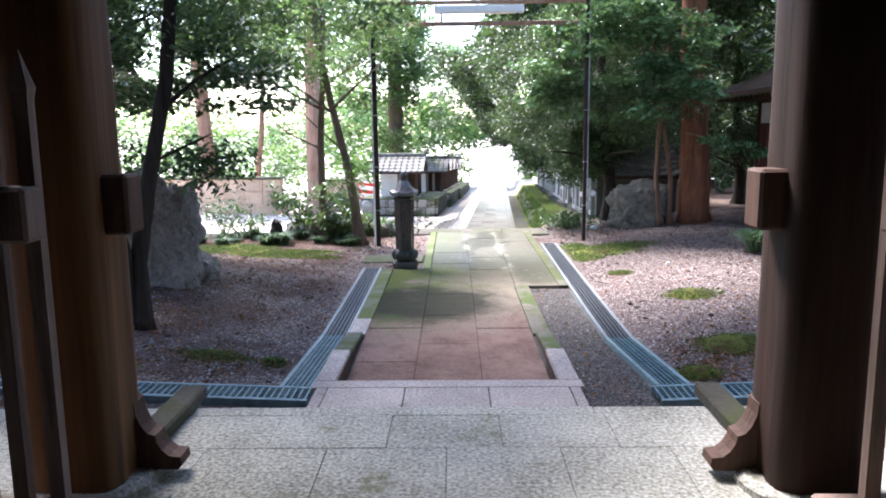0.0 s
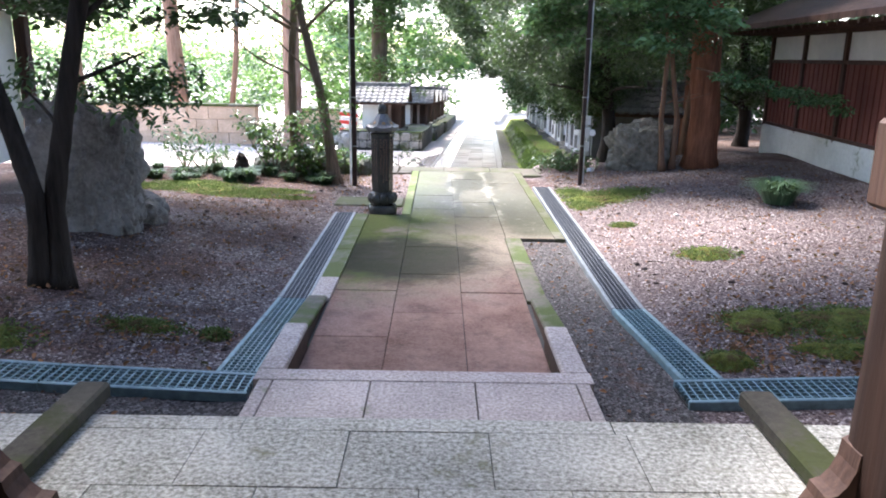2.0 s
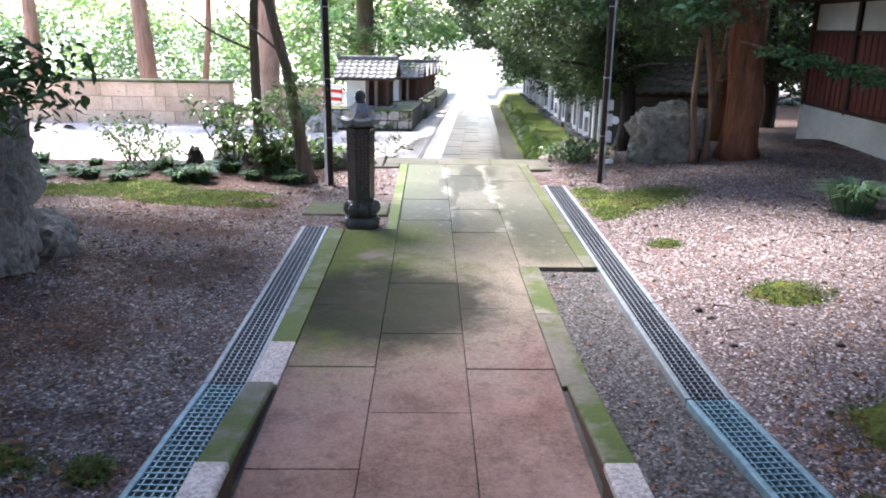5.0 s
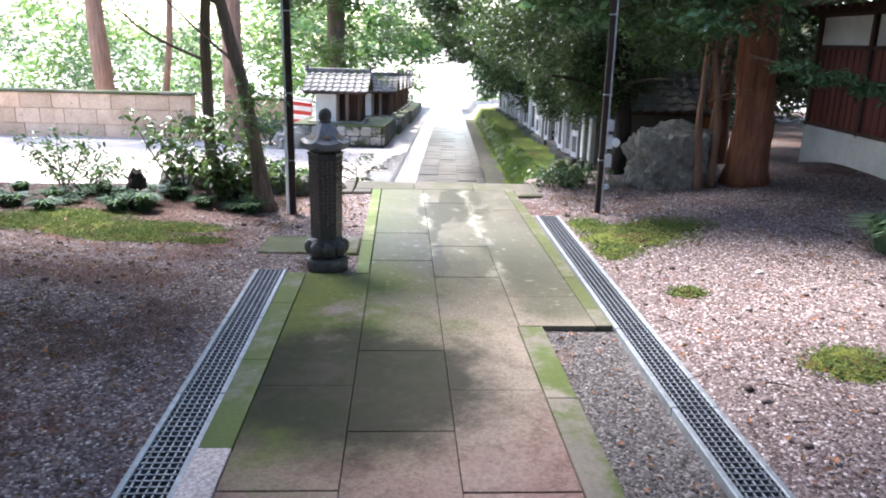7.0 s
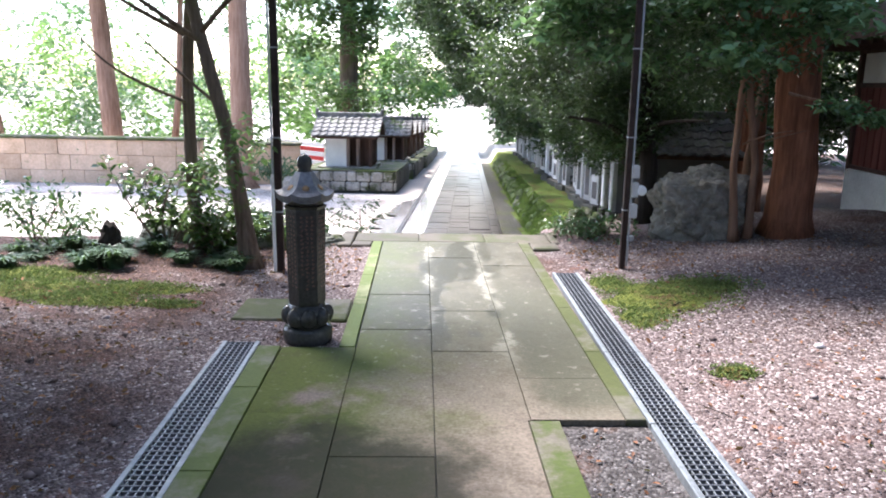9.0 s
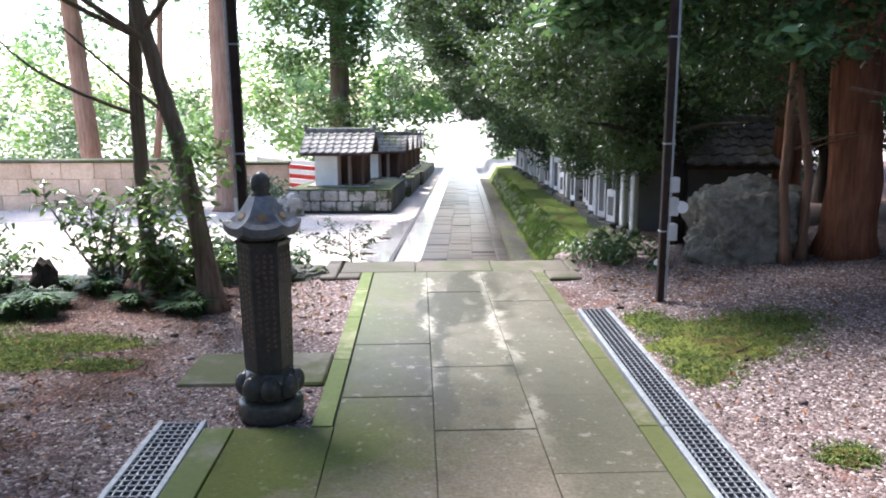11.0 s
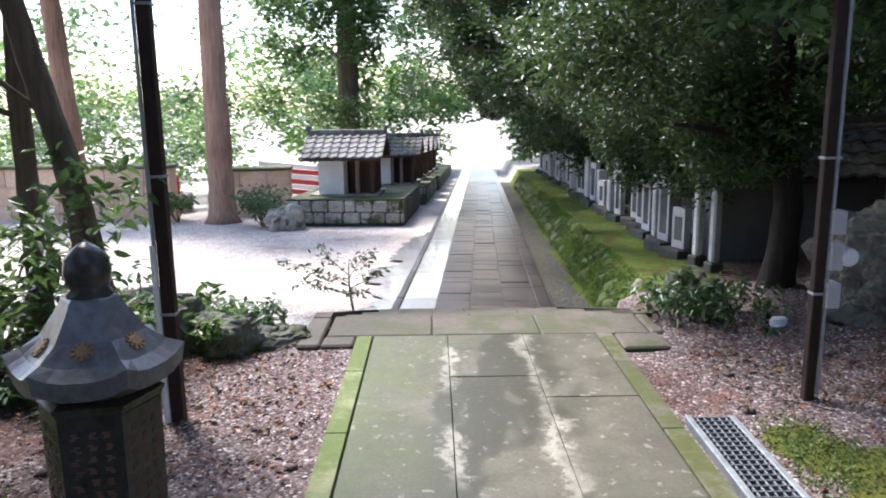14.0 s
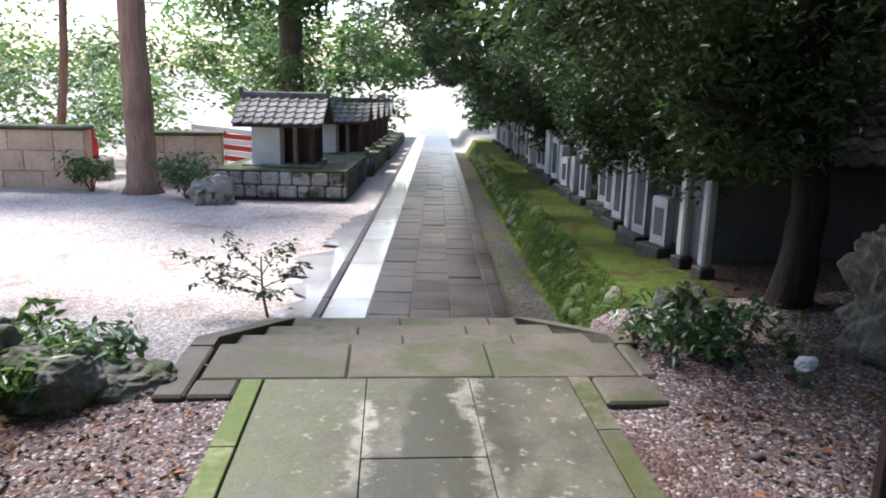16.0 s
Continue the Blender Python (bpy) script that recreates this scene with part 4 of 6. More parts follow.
# two slim trees beyond the post
tree((-2.04, 11.78, U(12, -2.1) - 0.01), [(0, 0, 0), (-0.03, 0, 0.8), (-0.02, 0, 1.8), (0.05, 0, 2.8), (0.1, 0, 4.6)], [0.078, 0.066, 0.060, 0.055, 0.045], M_bark, "slim grey-brown tree trunk among ferns", 
     limbs=[((0, 0, 2.3), (-0.9, -0.6, 2.9), 0.03, 0.01), ((0.02, 0, 2.5), (0.9, -0.4, 3.1), 0.03, 0.01), ((0, 0, 1.6), (-0.7, -0.9, 2.2), 0.02, 0.007)],
     clumps=ring_clumps((-0.2, -0.5, 3.6), 1.9, 1.5, 0.9, 34, 3), spread=0.45, count=3600, size=0.09, leaf_m=M_leaf, seed=3, k=0.88)
tree((-1.43, 11.25, U(12, -1.4) - 0.01), [(0, 0, 0), (-0.06, 0, 0.7), (-0.2, 0, 1.5), (-0.42, 0, 2.4), (-0.6, 0, 3.4), (-0.7, 0, 4.8)], [0.10, 0.078, 0.068, 0.060, 0.054, 0.045], M_bark, "crooked leaning grey-brown tree trunk beside a pole",
     limbs=[((-0.2, 0, 1.6), (-0.9, -0.3, 2.3), 0.02, 0.008), ((-0.4, 0, 2.3), (0.5, -0.5, 3.0), 0.03, 0.01), ((-0.35, 0, 2.2), (-1.4, -0.5, 3.0), 0.03, 0.01)],
     clumps=[(-0.12, -0.1, 1.15), (0.0, -0.1, 1.35), (-0.25, -0.12, 0.95)] + ring_clumps((-0.4, -0.6, 3.5), 1.8, 1.6, 0.9, 32, 4), spread=0.38, count=3400, size=0.09, leaf_m=M_leaf, seed=4, k=0.88)

# cedars on the upper terrace
tree((3.86, 12.1, U(12, 3.9) - 0.05), [(0, 0, 0), (-0.05, 0, 1.5), (-0.16, 0, 4), (-0.3, 0, 8)], [0.235, 0.218, 0.205, 0.17], M_cedar, "thick straight red-barked cedar trunk",
     clumps=ring_clumps((0, -1, 8.0), 3.2, 3.2, 1.5, 40, 5), spread=0.8, count=7000, size=0.22, leaf_m=M_leafdark, seed=5, name="cedar", group="cedars", root=1.35, n=22, k=0.92)
for dx, tilt in ((0.0, -0.05), (0.16, 0.06)):
    tree((3.27 + dx, 12.0 + dx * 0.4, U(12, 3.4) - 0.02), [(0, 0, 0), (tilt - 0.04, 0, 1.0), (-tilt - 0.1, 0.05, 2.2), (tilt * 2 - 0.2, 0, 4.5)], [0.055, 0.047, 0.042, 0.034], M_barktan, "thin tan tree stem beside the cedar",
         limbs=[((0, 0, 1.3), (0.5, -0.3, 1.5), 0.014, 0.005), ((0, 0, 2.2), (-0.6, -0.4, 2.9), 0.02, 0.006)], seed=40 + int(dx * 10), k=0.75, group="thin stems beside the cedar")
# leafy spray hanging in front of the cedar
e = empty("branch_spray", pose(0, 0, 0), "leafy evergreen branch reaching across the cedar trunk", "branch")
bm = bmesh.new()
root, tip = Vector((3.55, 11.75, 1.42)), Vector((5.1, 10.85, 1.02))
limb(bm, root, tip, 0.016, 0.005, 0.05, 6, 8, 3)
for k in range(11):
    q = root.lerp(tip, 0.15 + k * 0.08)
    limb(bm, q, q + Vector((0.12, -0.12, 0.1 if k % 2 else -0.1)), 0.006, 0.003, 0.05, 5, 3, k)
part("branch", bm, M_barktan, e)
pos = cloud([tuple(root.lerp(tip, 0.2 + 0.075 * k) + Vector((0, -0.05, 0.05 * math.sin(k * 2.1) - 0.02))) for k in range(12)], 1500, 0.19, 9, 0.38)
ob = new("crown", leaves("crown", pos, 0.075, M_leafgloss, seed=9))
ob.parent = e

# dark evergreen trees leaning over the graves
spots = [(3.35, 15.0, 0.15, 3.15, 61), (4.5, 18.6, 0.16, 2.6, 62), (4.3, 22.5, 0.17, 2.5, 63), (4.9, 27.0, 0.2, 2.6, 64), (5.6, 33.0, 0.22, 2.6, 65), (6.6, 41.0, 0.24, 2.8, 66), (8.3, 20.5, 0.2, 3.0, 67), (7.8, 28.0, 0.2, 3.0, 68)]
for x, y, r, cz, sd in spots:
    g = random.Random(sd)
    k = 1.0 if y < 24 else 1.25
    cl = ring_clumps((-0.35, -0.4, cz), 2.0 * k, 2.3 * k, 1.75, 60, sd)
    tree(far(x, y, -0.45), [(0, 0, 0), (0.05, -0.05, 0.9), (-0.1, -0.1, 1.9), (-0.2, -0.1, 3.2), (-0.2, 0, 4.6)], [r, r * 0.85, r * 0.75, r * 0.6, r * 0.35], M_barkdark, "dense dark evergreen tree overhanging the graves",
         limbs=[((0, 0, 1.2), (-1.3, -0.9, 1.7), 0.06, 0.015), ((0, 0, 1.6), (-1.2, 0.9, 2.4), 0.06, 0.015), ((-0.1, 0, 2.0), (1.0, -0.8, 2.8), 0.06, 0.015), ((-0.1, 0, 1.4), (0.3, -1.5, 1.7), 0.05, 0.012)],
         clumps=cl, spread=0.62, count=36000 if y < 20 else 21000 if y < 24 else 15000, size=0.075 if y < 20 else 0.10 if y < 24 else 0.15, leaf_m=M_leafdark, seed=sd, group="evergreens over the graves", flat=0.7, k=K)
for x, y, r, lean, sd in ((5.6, 16.6, 0.22, 0.0, 71), (6.4, 19.5, 0.2, 0.1, 72), (5.2, 15.9, 0.07, 0.25, 73)):
    tree(far(x, y, -0.45), [(0, 0, 0), (lean * 0.3, 0, 1.3), (lean, 0, 3.0), (lean * 0.8, 0, 7)], [r, r * 0.9, r * 0.8, r * 0.6], M_cedar if r > 0.1 else M_barktan, "straight red-barked trunk in the shaded wood" if r > 0.1 else "thin bent stem in the shaded wood", seed=sd, group="trunks in the shaded wood",
         clumps=ring_clumps((0, 0, 5.5), 2.4, 2.4, 1.6, 30, sd), spread=0.8, count=6000, size=0.18, leaf_m=M_leafdark, k=K)

# trees out of view, added so that their crowns shade the terrace
for x, y, sd, cx, cy, rx, ry, cz, n in ((-7.4, 9.6, 81, 2.6, 0.1, 2.7, 2.5, 5.0, 9500), (-8.2, 13.0, 82, 1.2, 0.4, 2.2, 2.0, 4.9, 900), (-6.6, 5.2, 85, 3.0, 1.0, 2.5, 2.4, 5.0, 6500), (7.6, 8.0, 83, -3.2, -0.6, 3.0, 3.6, 5.2, 7000)):
    q = 1 if x < 0 else -1
    tree((x, y, ground_z(x, y) - 0.02), [(0, 0, 0), (0.1 * q, 0, 1.5), (0.3 * q, 0, 3.2), (0.8 * q, 0, 5.4)], [0.16, 0.14, 0.12, 0.06], M_barkdark, "unseen evergreen tree added to shade the gravel terrace", seed=sd, group="trees shading the terrace",
         limbs=[((0.2 * q, 0, 3.0), (2.2 * q, 0.4, 4.5), 0.06, 0.02), ((0.1 * q, 0, 2.6), (0.2 * q, -2.0, 4.2), 0.05, 0.02)],
         clumps=ring_clumps((cx, cy, cz), rx, ry, 0.8, 60, sd), spread=0.8, count=n, size=0.19, leaf_m=M_leafdark)


# ---- building on the terrace ----
def hall():
    m = pose(5.65, 14.33, -0.083, 0, 0, -4.0) @ Matrix.Scale(0.8, 4)
    e = empty("hall", m, "red-brown boarded hall with white plaster band and dark eaves", "building")
    bm = bmesh.new()
    box(bm, 0.0, 6.0, -9.0, 0.0, 0.0, 0.70, 0.01)
    part("plinth", bm, M_concrete, e, "pale concrete plinth")
    bm = bmesh.new()
    box(bm, 0.05, 5.95, -8.95, -0.05, 0.72, 2.02)
    part("board_wall", bm, M_redwood, e, "red-brown board wall")
    for k in range(44):
        bm = bmesh.new()
        box(bm, 0.032, 0.05, -8.9 + k * 0.2, -8.88 + k * 0.2, 0.66, 2.0)
        part("batten", bm, M_redwood, e)
    bm = bmesh.new()
    box(bm, 0.0, 6.0, -9.0, 0.0, 0.703, 0.76)
    part("ground_sill", bm, M_brownwood, e)
    bm = bmesh.new()
    box(bm, 0.06, 5.94, -8.94, -0.06, 2.02, 2.52)
    part("plaster_band", bm, M_plaster, e, "white plaster band")
    for k in range(6):
        bm = bmesh.new()
        box(bm, 0.0, 0.10, -0.10 - k * 1.75, 0.0 - k * 1.75, 0.66, 2.64)
        part("post", bm, M_brownwood, e)
    bm = bmesh.new()
    box(bm, 0.01, 0.1, -9.0, 0.0, 1.98, 2.05)
    box(bm, 0.01, 0.1, -9.0, 0.0, 2.50, 2.60)
    part("rail", bm, M_brownwood, e)
    bm = bmesh.new()
    vs = [bm.verts.new(p) for p in ((-0.9, -9.8, 2.62), (-0.9, 0.9, 2.62), (-0.9, 0.9, 2.72), (-0.9, -9.8, 2.72), (3.2, -9.8, 4.3), (3.2, 0.9, 4.3), (3.2, 0.9, 4.42), (3.2, -9.8, 4.42), (7, -9.8, 2.7), (7, 0.9, 2.7))]
    for f in ((0, 1, 2, 3), (0, 4, 5, 1), (3, 2, 6, 7), (1, 5, 6, 2), (0, 3, 7, 4), (4, 8, 9, 5), (7, 6, 9, 8)):
        bm.faces.new([vs[i] for i in f])
    part("roof", bm, M_brownwood, e, "dark roof with deep eaves")
    for k in range(30):
        bm = bmesh.new()
        box(bm, -0.82, 0.1, -9.5 + k * 0.34, -9.44 + k * 0.34, 2.55, 2.61)
        part("rafter", bm, M_brownwood, e)


hall()


# ---- tiled roofs ----
def tile_roof(bm, x0, x1, y0, y1, z_eave, z_ridge, rows, cols, e):
    """Ridge and boarding under two slopes of lapped tiles, each tile a part of the roof."""
    ym = (y0 + y1) / 2
    run, rise = (ym - y0) / rows, (z_ridge - z_eave) / rows
    w = (x1 - x0) / cols
    tb = bmesh.new()
    prof = [(0.0, 0.0), (0.25, -0.018), (0.55, -0.01), (0.8, 0.02), (1.0, 0.03), (1.12, 0.012)]
    top = [[tb.verts.new((u * w, v, z + h * 0.6 * (w / 0.22) + dz)) for u, h in prof] for v, z, dz in ((-0.035, -rise * 0.12, 0.022), (run, rise, 0.0))]
    bot = [tb.verts.new((u * w, -0.035, -rise * 0.12 + h * 0.6 * (w / 0.22) - 0.012)) for u, h in prof]
    for k in range(len(prof) - 1):
        tb.faces.new((top[0][k], top[0][k + 1], top[1][k + 1], top[1][k]))
        tb.faces.new((bot[k], bot[k + 1], top[0][k + 1], top[0][k]))
    tile = mesh_of(tb, "tile", M_tile)
    for r in range(rows):
        for c in range(cols):
            for flip in (0, 1):
                ob = new("tile", tile)
                ob.parent = e
                if flip:
                    ob.matrix_local = pose(x1 - c * w, y1 - r * run, z_eave + r * rise, 0, 0, 180)
                else:
                    ob.matrix_local = pose(x0 + c * w, y0 + r * run, z_eave + r * rise)
    bm = bmesh.new()
    p = [(y0 + 0.02, z_eave - 0.05), (ym, z_ridge - 0.05), (y1 - 0.02, z_eave - 0.05), (y1 - 0.02, z_eave - 0.10), (ym, z_ridge - 0.12), (y0 + 0.02, z_eave - 0.10)]
    a = [bm.verts.new((x0 + 0.02, y, z)) for y, z in p]
    b = [bm.verts.new((x1 - 0.02, y, z)) for y, z in p]
    for k in range(6):
        bm.faces.new((a[k], a[(k + 1) % 6], b[(k + 1) % 6], b[k]))
    for q in (a, b):
        bm.faces.new((q[0], q[1], q[4], q[5]))
        bm.faces.new((q[1], q[2], q[3], q[4]))
    part("boarding", bm, M_brownwood, e)
    bm = bmesh.new()
    box(bm, x0 - 0.02, x1 + 0.02, ym - 0.08, ym + 0.08, z_ridge - 0.05, z_ridge + 0.09, 0.02)
    part("ridge", bm, M_tile, e)
    for x in (x0, x1):
        bm = bmesh.new()
        box(bm, x - 0.05, x + 0.03, ym - 0.10, ym + 0.10, z_ridge - 0.02, z_ridge + 0.2, 0.03)
        part("ridge_end", bm, M_tile, e)


def roof_of(e, label, *args):
    r = new("roof")
    r.empty_display_size = 0.1
    r.parent = e
    tagged(r, label)
    tile_roof(None, *args, r)


def wayside_shrine(m, w, d, h, label):
    """Small tiled shelter on posts with a plaster end wall."""
    e = empty("wayside_shrine", m, label, "shrine", "tiled shrines along the path")
    bm = bmesh.new()
    box(bm, -w / 2, w / 2, -d / 2, d / 2, 0, 0.07, 0.01)
    part("base", bm, M_masonry, e)
    bm = bmesh.new()
    box(bm, -w / 2 + 0.22, -0.02, -d / 2 + 0.12, -d / 2 + 0.20, 0.07, h)
    box(bm, -w / 2 + 0.22, -w / 2 + 0.30, -d / 2 + 0.2, d / 2 - 0.1, 0.07, h)
    box(bm, -w / 2 + 0.22, w / 2 - 0.42, d / 2 - 0.18, d / 2 - 0.1, 0.07, h)
    part("plaster_wall", bm, M_plaster, e, "white plaster wall")
    # dark panel added for the shade inside the open front
    bm = bmesh.new()
    box(bm, -0.02, w / 2 - 0.2, -d / 2 + 0.42, -d / 2 + 0.47, 0.07, h)
    part("opening_shade", bm, M_brownwood, e, "dark panel in place of the shade inside the opening")
    for y in np.linspace(-d / 2 + 0.15, d / 2 - 0.15, 4):
        bm = bmesh.new()
        box(bm, w / 2 - 0.22, w / 2 - 0.12, y - 0.05, y + 0.05, 0.07, h, 0.008)
        part("post", bm, M_brownwood, e, "dark timber post")
    for x in (0.03, 0.33):
        bm = bmesh.new()
        box(bm, x - 0.05, x + 0.05, -d / 2 + 0.1, -d / 2 + 0.2, 0.07, h, 0.008)
        part("post", bm, M_greywood, e, "pale weathered timber post")
    bm = bmesh.new()
    box(bm, -w / 2 + 0.15, w / 2 - 0.08, -d / 2 + 0.08, -d / 2 + 0.22, h - 0.1, h, 0.008)
    part("head_beam", bm, M_brownwood, e, "dark timber head beam")
    roof_of(e, "weathered grey tile roof", -w / 2 - 0.12, w / 2 + 0.12, -d / 2 - 0.28, d / 2 + 0.28, h, h + 0.55, 5, 9)
    return e


# ---- lower terrace walls and shrines, laid along the lower path ----
def stone_terrace(u0, u1, v0, v1, h, label):
    e = empty("stone_terrace", LOW, label, "terrace", "low stone terraces along the path")
    bm = bmesh.new()
    box(bm, u0 + 0.05, u1 - 0.03, v0 + 0.05, v1, -0.1, h - 0.02)
    part("core", bm, M_darkwall, e, "dark stone side wall with shade put into its colour")
    bm = bmesh.new()
    box(bm, u0, u1, v0 + 0.02, v1, h - 0.02, h + 0.02, 0.01)
    part("top", bm, M_mossstone, e, "mossy terrace top")
    g = random.Random(int(v0 * 10))
    z = 0.0
    for row in range(2):
        u = u0
        hh = h * (0.46 if row == 0 else 0.50)
        while u < u1 - 0.05:
            w = min(g.uniform(0.26, 0.46), u1 - u)
            bm = bmesh.new()
            box(bm, u + 0.01, u + w - 0.01, v0 - 0.03 * g.random(), v0 + 0.2, z + 0.01, z + hh - 0.005, 0.035)
            part("stone", bm, M_masonry, e)
            u += w
        z += hh
    # path side in much darker stone than the front, its shade put into the colour
    v = v0 + 0.2
    while v < v1 - 0.1:
        w = g.uniform(0.4, 0.8)
        bm = bmesh.new()
        box(bm, u1 - 0.06, u1 + 0.02 * g.random(), v + 0.01, min(v + w, v1) - 0.01, 0.0, h * g.uniform(0.9, 1.0), 0.03)
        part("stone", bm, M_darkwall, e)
        v += w


stone_terrace(-4.6, -1.72, 9.4, 14.3, 0.58, "low stone terrace with pale masonry front under a tiled shrine")
stone_terrace(-4.6, -1.6, 15.0, 21.0, 0.5, "low mossy stone terrace further along the path")
stone_terrace(-4.6, -1.5, 21.6, 34.0, 0.45, "long low mossy stone terrace further along the path")
wayside_shrine(LOW @ pose(-3.3, 11.0, 0.60, 2.45), 1.75, 1.5, 1.02, "white-walled wayside shrine with a grey tile roof on a terrace")
for k in range(5):
    wayside_shrine(LOW @ pose(-2.75, 16.4 + 2.9 * k, 0.52, 2.45), 1.7, 1.5, 1.02, "tile-roofed wayside shrine further along the path")

# tiled hut behind the graves
hut = empty("tiled_hut", far_pose(4.5, 17.4, -0.42, 0, 0, -6), "small grey-walled hut with a dark tile roof behind the boulder", "hut")
bm = bmesh.new()
box(bm, -0.95, 0.95, -0.55, 0.55, 0.0, 1.2)
part("wall", bm, M_greyplaster, hut, "dark grey rendered wall")
roof_of(hut, "dark tile roof", -1.15, 1.15, -0.85, 0.85, 1.12, 1.70, 5, 10)


# ---- boundary wall of the lower yard ----
def boundary(x0, y0, x1, y1, h, label):
    L = math.dist((x0, y0), (x1, y1))
    m = pose(x0, y0, low_z(y0) - 0.08, 0, 0, math.degrees(math.atan2(y1 - y0, x1 - x0)))
    e = empty("boundary_wall", m, label, "wall", "boundary walls of the yard", "structure")
    bm = bmesh.new()
    box(bm, 0, L, 0.04, 0.35, 0, h)
    part("core", bm, M_ochre, e)
    g = random.Random(int(L * 7))
    for row in range(3):
        u = -g.uniform(0, 0.5)
        while u < L:
            w = g.uniform(0.55, 0.9)
            bm = bmesh.new()
            box(bm, max(u, 0) + 0.006, min(u + w, L) - 0.006, 0.0, 0.06, h * row / 3 + 0.005, h * (row + 1) / 3 - 0.004, 0.008)
            part("block", bm, M_ochre, e)
            u += w
    bm = bmesh.new()
    box(bm, -0.05, L + 0.05, -0.06, 0.42, h, h + 0.07, 0.02)
    part("coping", bm, M_mossstone, e, "mossy coping stones")


boundary(-15.9, 24.2, -5.48, 23.74, 1.17, "ochre stone block boundary wall with mossy coping")
boundary(-4.69, 24.3, -3.09, 24.46, 1.05, "ochre stone block boundary wall piece behind a cedar")

for x, y, r, lean, lab in ((-5.35, 27.3, 0.36, 0.0, "tall straight pale cedar trunk with a mossy foot"), (-10.2, 30.0, 0.36, 0.25, "leaning pale cedar trunk behind the boundary wall"), (-8.6, 30.5, 0.13, -0.4, "forked slim trunk behind the boundary wall"), (-2.7, 33.5, 0.42, 0.0, "thick dark cedar trunk behind the shrine"), (-14.5, 30.5, 0.3, 0.1, "pale cedar trunk behind the boundary wall")):
    tree(far(x, y, LOWZ - 0.1), [(0, 0, 0), (-lean * 0.4, 0, 1.4), (-lean, 0, 3.2), (-lean * 2, 0, 9)], [r, r * 0.88, r * 0.82, r * 0.6], M_cedarpale if x != -2.7 else M_bark, lab, seed=int(abs(x) * 10), name="cedar", group="cedars", root=1.45, n=20,
         clumps=[(0, 0, 9.0)] + ring_clumps((0, 0, 8.0), 2.2, 2.2, 1.6, 24, int(abs(x))), spread=0.8, count=4200, size=0.26, leaf_m=M_leaf, k=K)

# red and white striped rail and red posts far behind the shrine
e = empty("striped_barrier", far_pose(-6.0, 34.0, LOWZ + 0.25, 0, 4, -14), "red and white striped barrier rails beyond the yard", "barrier")
for k in range(3):
    for j in range(2):
        bm = bmesh.new()
        box(bm, 0, 2.3, -0.03, 0.03, 0.08 + 0.34 * k + 0.17 * j, 0.08 + 0.34 * k + 0.17 * j + 0.15)
        part("rail", bm, M_redpaint if j == 0 else M_white, e, "vermilion rail" if j == 0 else "white rail")
for k in range(3):
    bm = bmesh.new()
    box(bm, k * 1.12, k * 1.12 + 0.06, 0.03, 0.09, -0.4, 1.1)
    part("post", bm, M_white, e)
for x, y in ((-3.1, 34.2), (-12.1, 31.0), (-7.6, 30.3)):
    bm = bmesh.new()
    lathe(bm, [(0.26, 0.0), (0.3, 0.5), (0.25, 0.9), (0.12, 1.05), (0.17, 1.2), (0.12, 1.42), (0.03, 1.5)], 16)
    ob = thing("red_bibbed_statue", bm, M_redpaint, "small red-clothed stone figure beyond the wall", "statue", "red-clothed stone figures", "", True)
    ob.matrix_world = far_pose(x, y, LOWZ + 0.5) @ Matrix.Scale(0.55, 4)
    bm = bmesh.new()
    box(bm, -0.4, 0.4, -0.4, 0.4, -0.65, 0.0, 0.03)
    ob = thing("plinth", bm, M_masonry, "rough stone plinth under a small figure", "plinth", "plinths under figures")
    ob.matrix_world = far_pose(x, y, LOWZ + 0.5)


# ---- pavilion on the terrace ----
pav = empty("pavilion", pose(-6.63, 10.09, U(10, -6) - 0.03, 0, 0, 2) @ Matrix.Scale(0.93, 4), "tile-roofed washing pavilion with timber posts", "pavilion")
for x in (-1.3, 1.3):
    for y in (-1.2, 1.2):
        bm = bmesh.new()
        box(bm, x - 0.08, x + 0.08, y - 0.08, y + 0.08, 0, 2.45, 0.01)
        part("post", bm, M_brownwood, pav)
bm = bmesh.new()
box(bm, -1.4, 1.4, -1.27, -1.13, 2.3, 2.48)
box(bm, -1.4, 1.4, 1.13, 1.27, 2.3, 2.48)
box(bm, -1.37, -1.23, -1.3, 1.3, 2.3, 2.48)
box(bm, 1.23, 1.37, -1.3, 1.3, 2.3, 2.48)
part("beam", bm, M_brownwood, pav)
bm = bmesh.new()
box(bm, -1.25, 1.22, -1.2, -1.12, 0.3, 2.3)
box(bm, 1.14, 1.22, -1.12, 1.12, 0.3, 2.3)
part("plaster_wall", bm, M_plaster, pav, "cream plaster panel")
roof_of(pav, "grey tile roof", -2.1, 2.1, -1.9, 1.9, 2.5, 3.5, 8, 14)


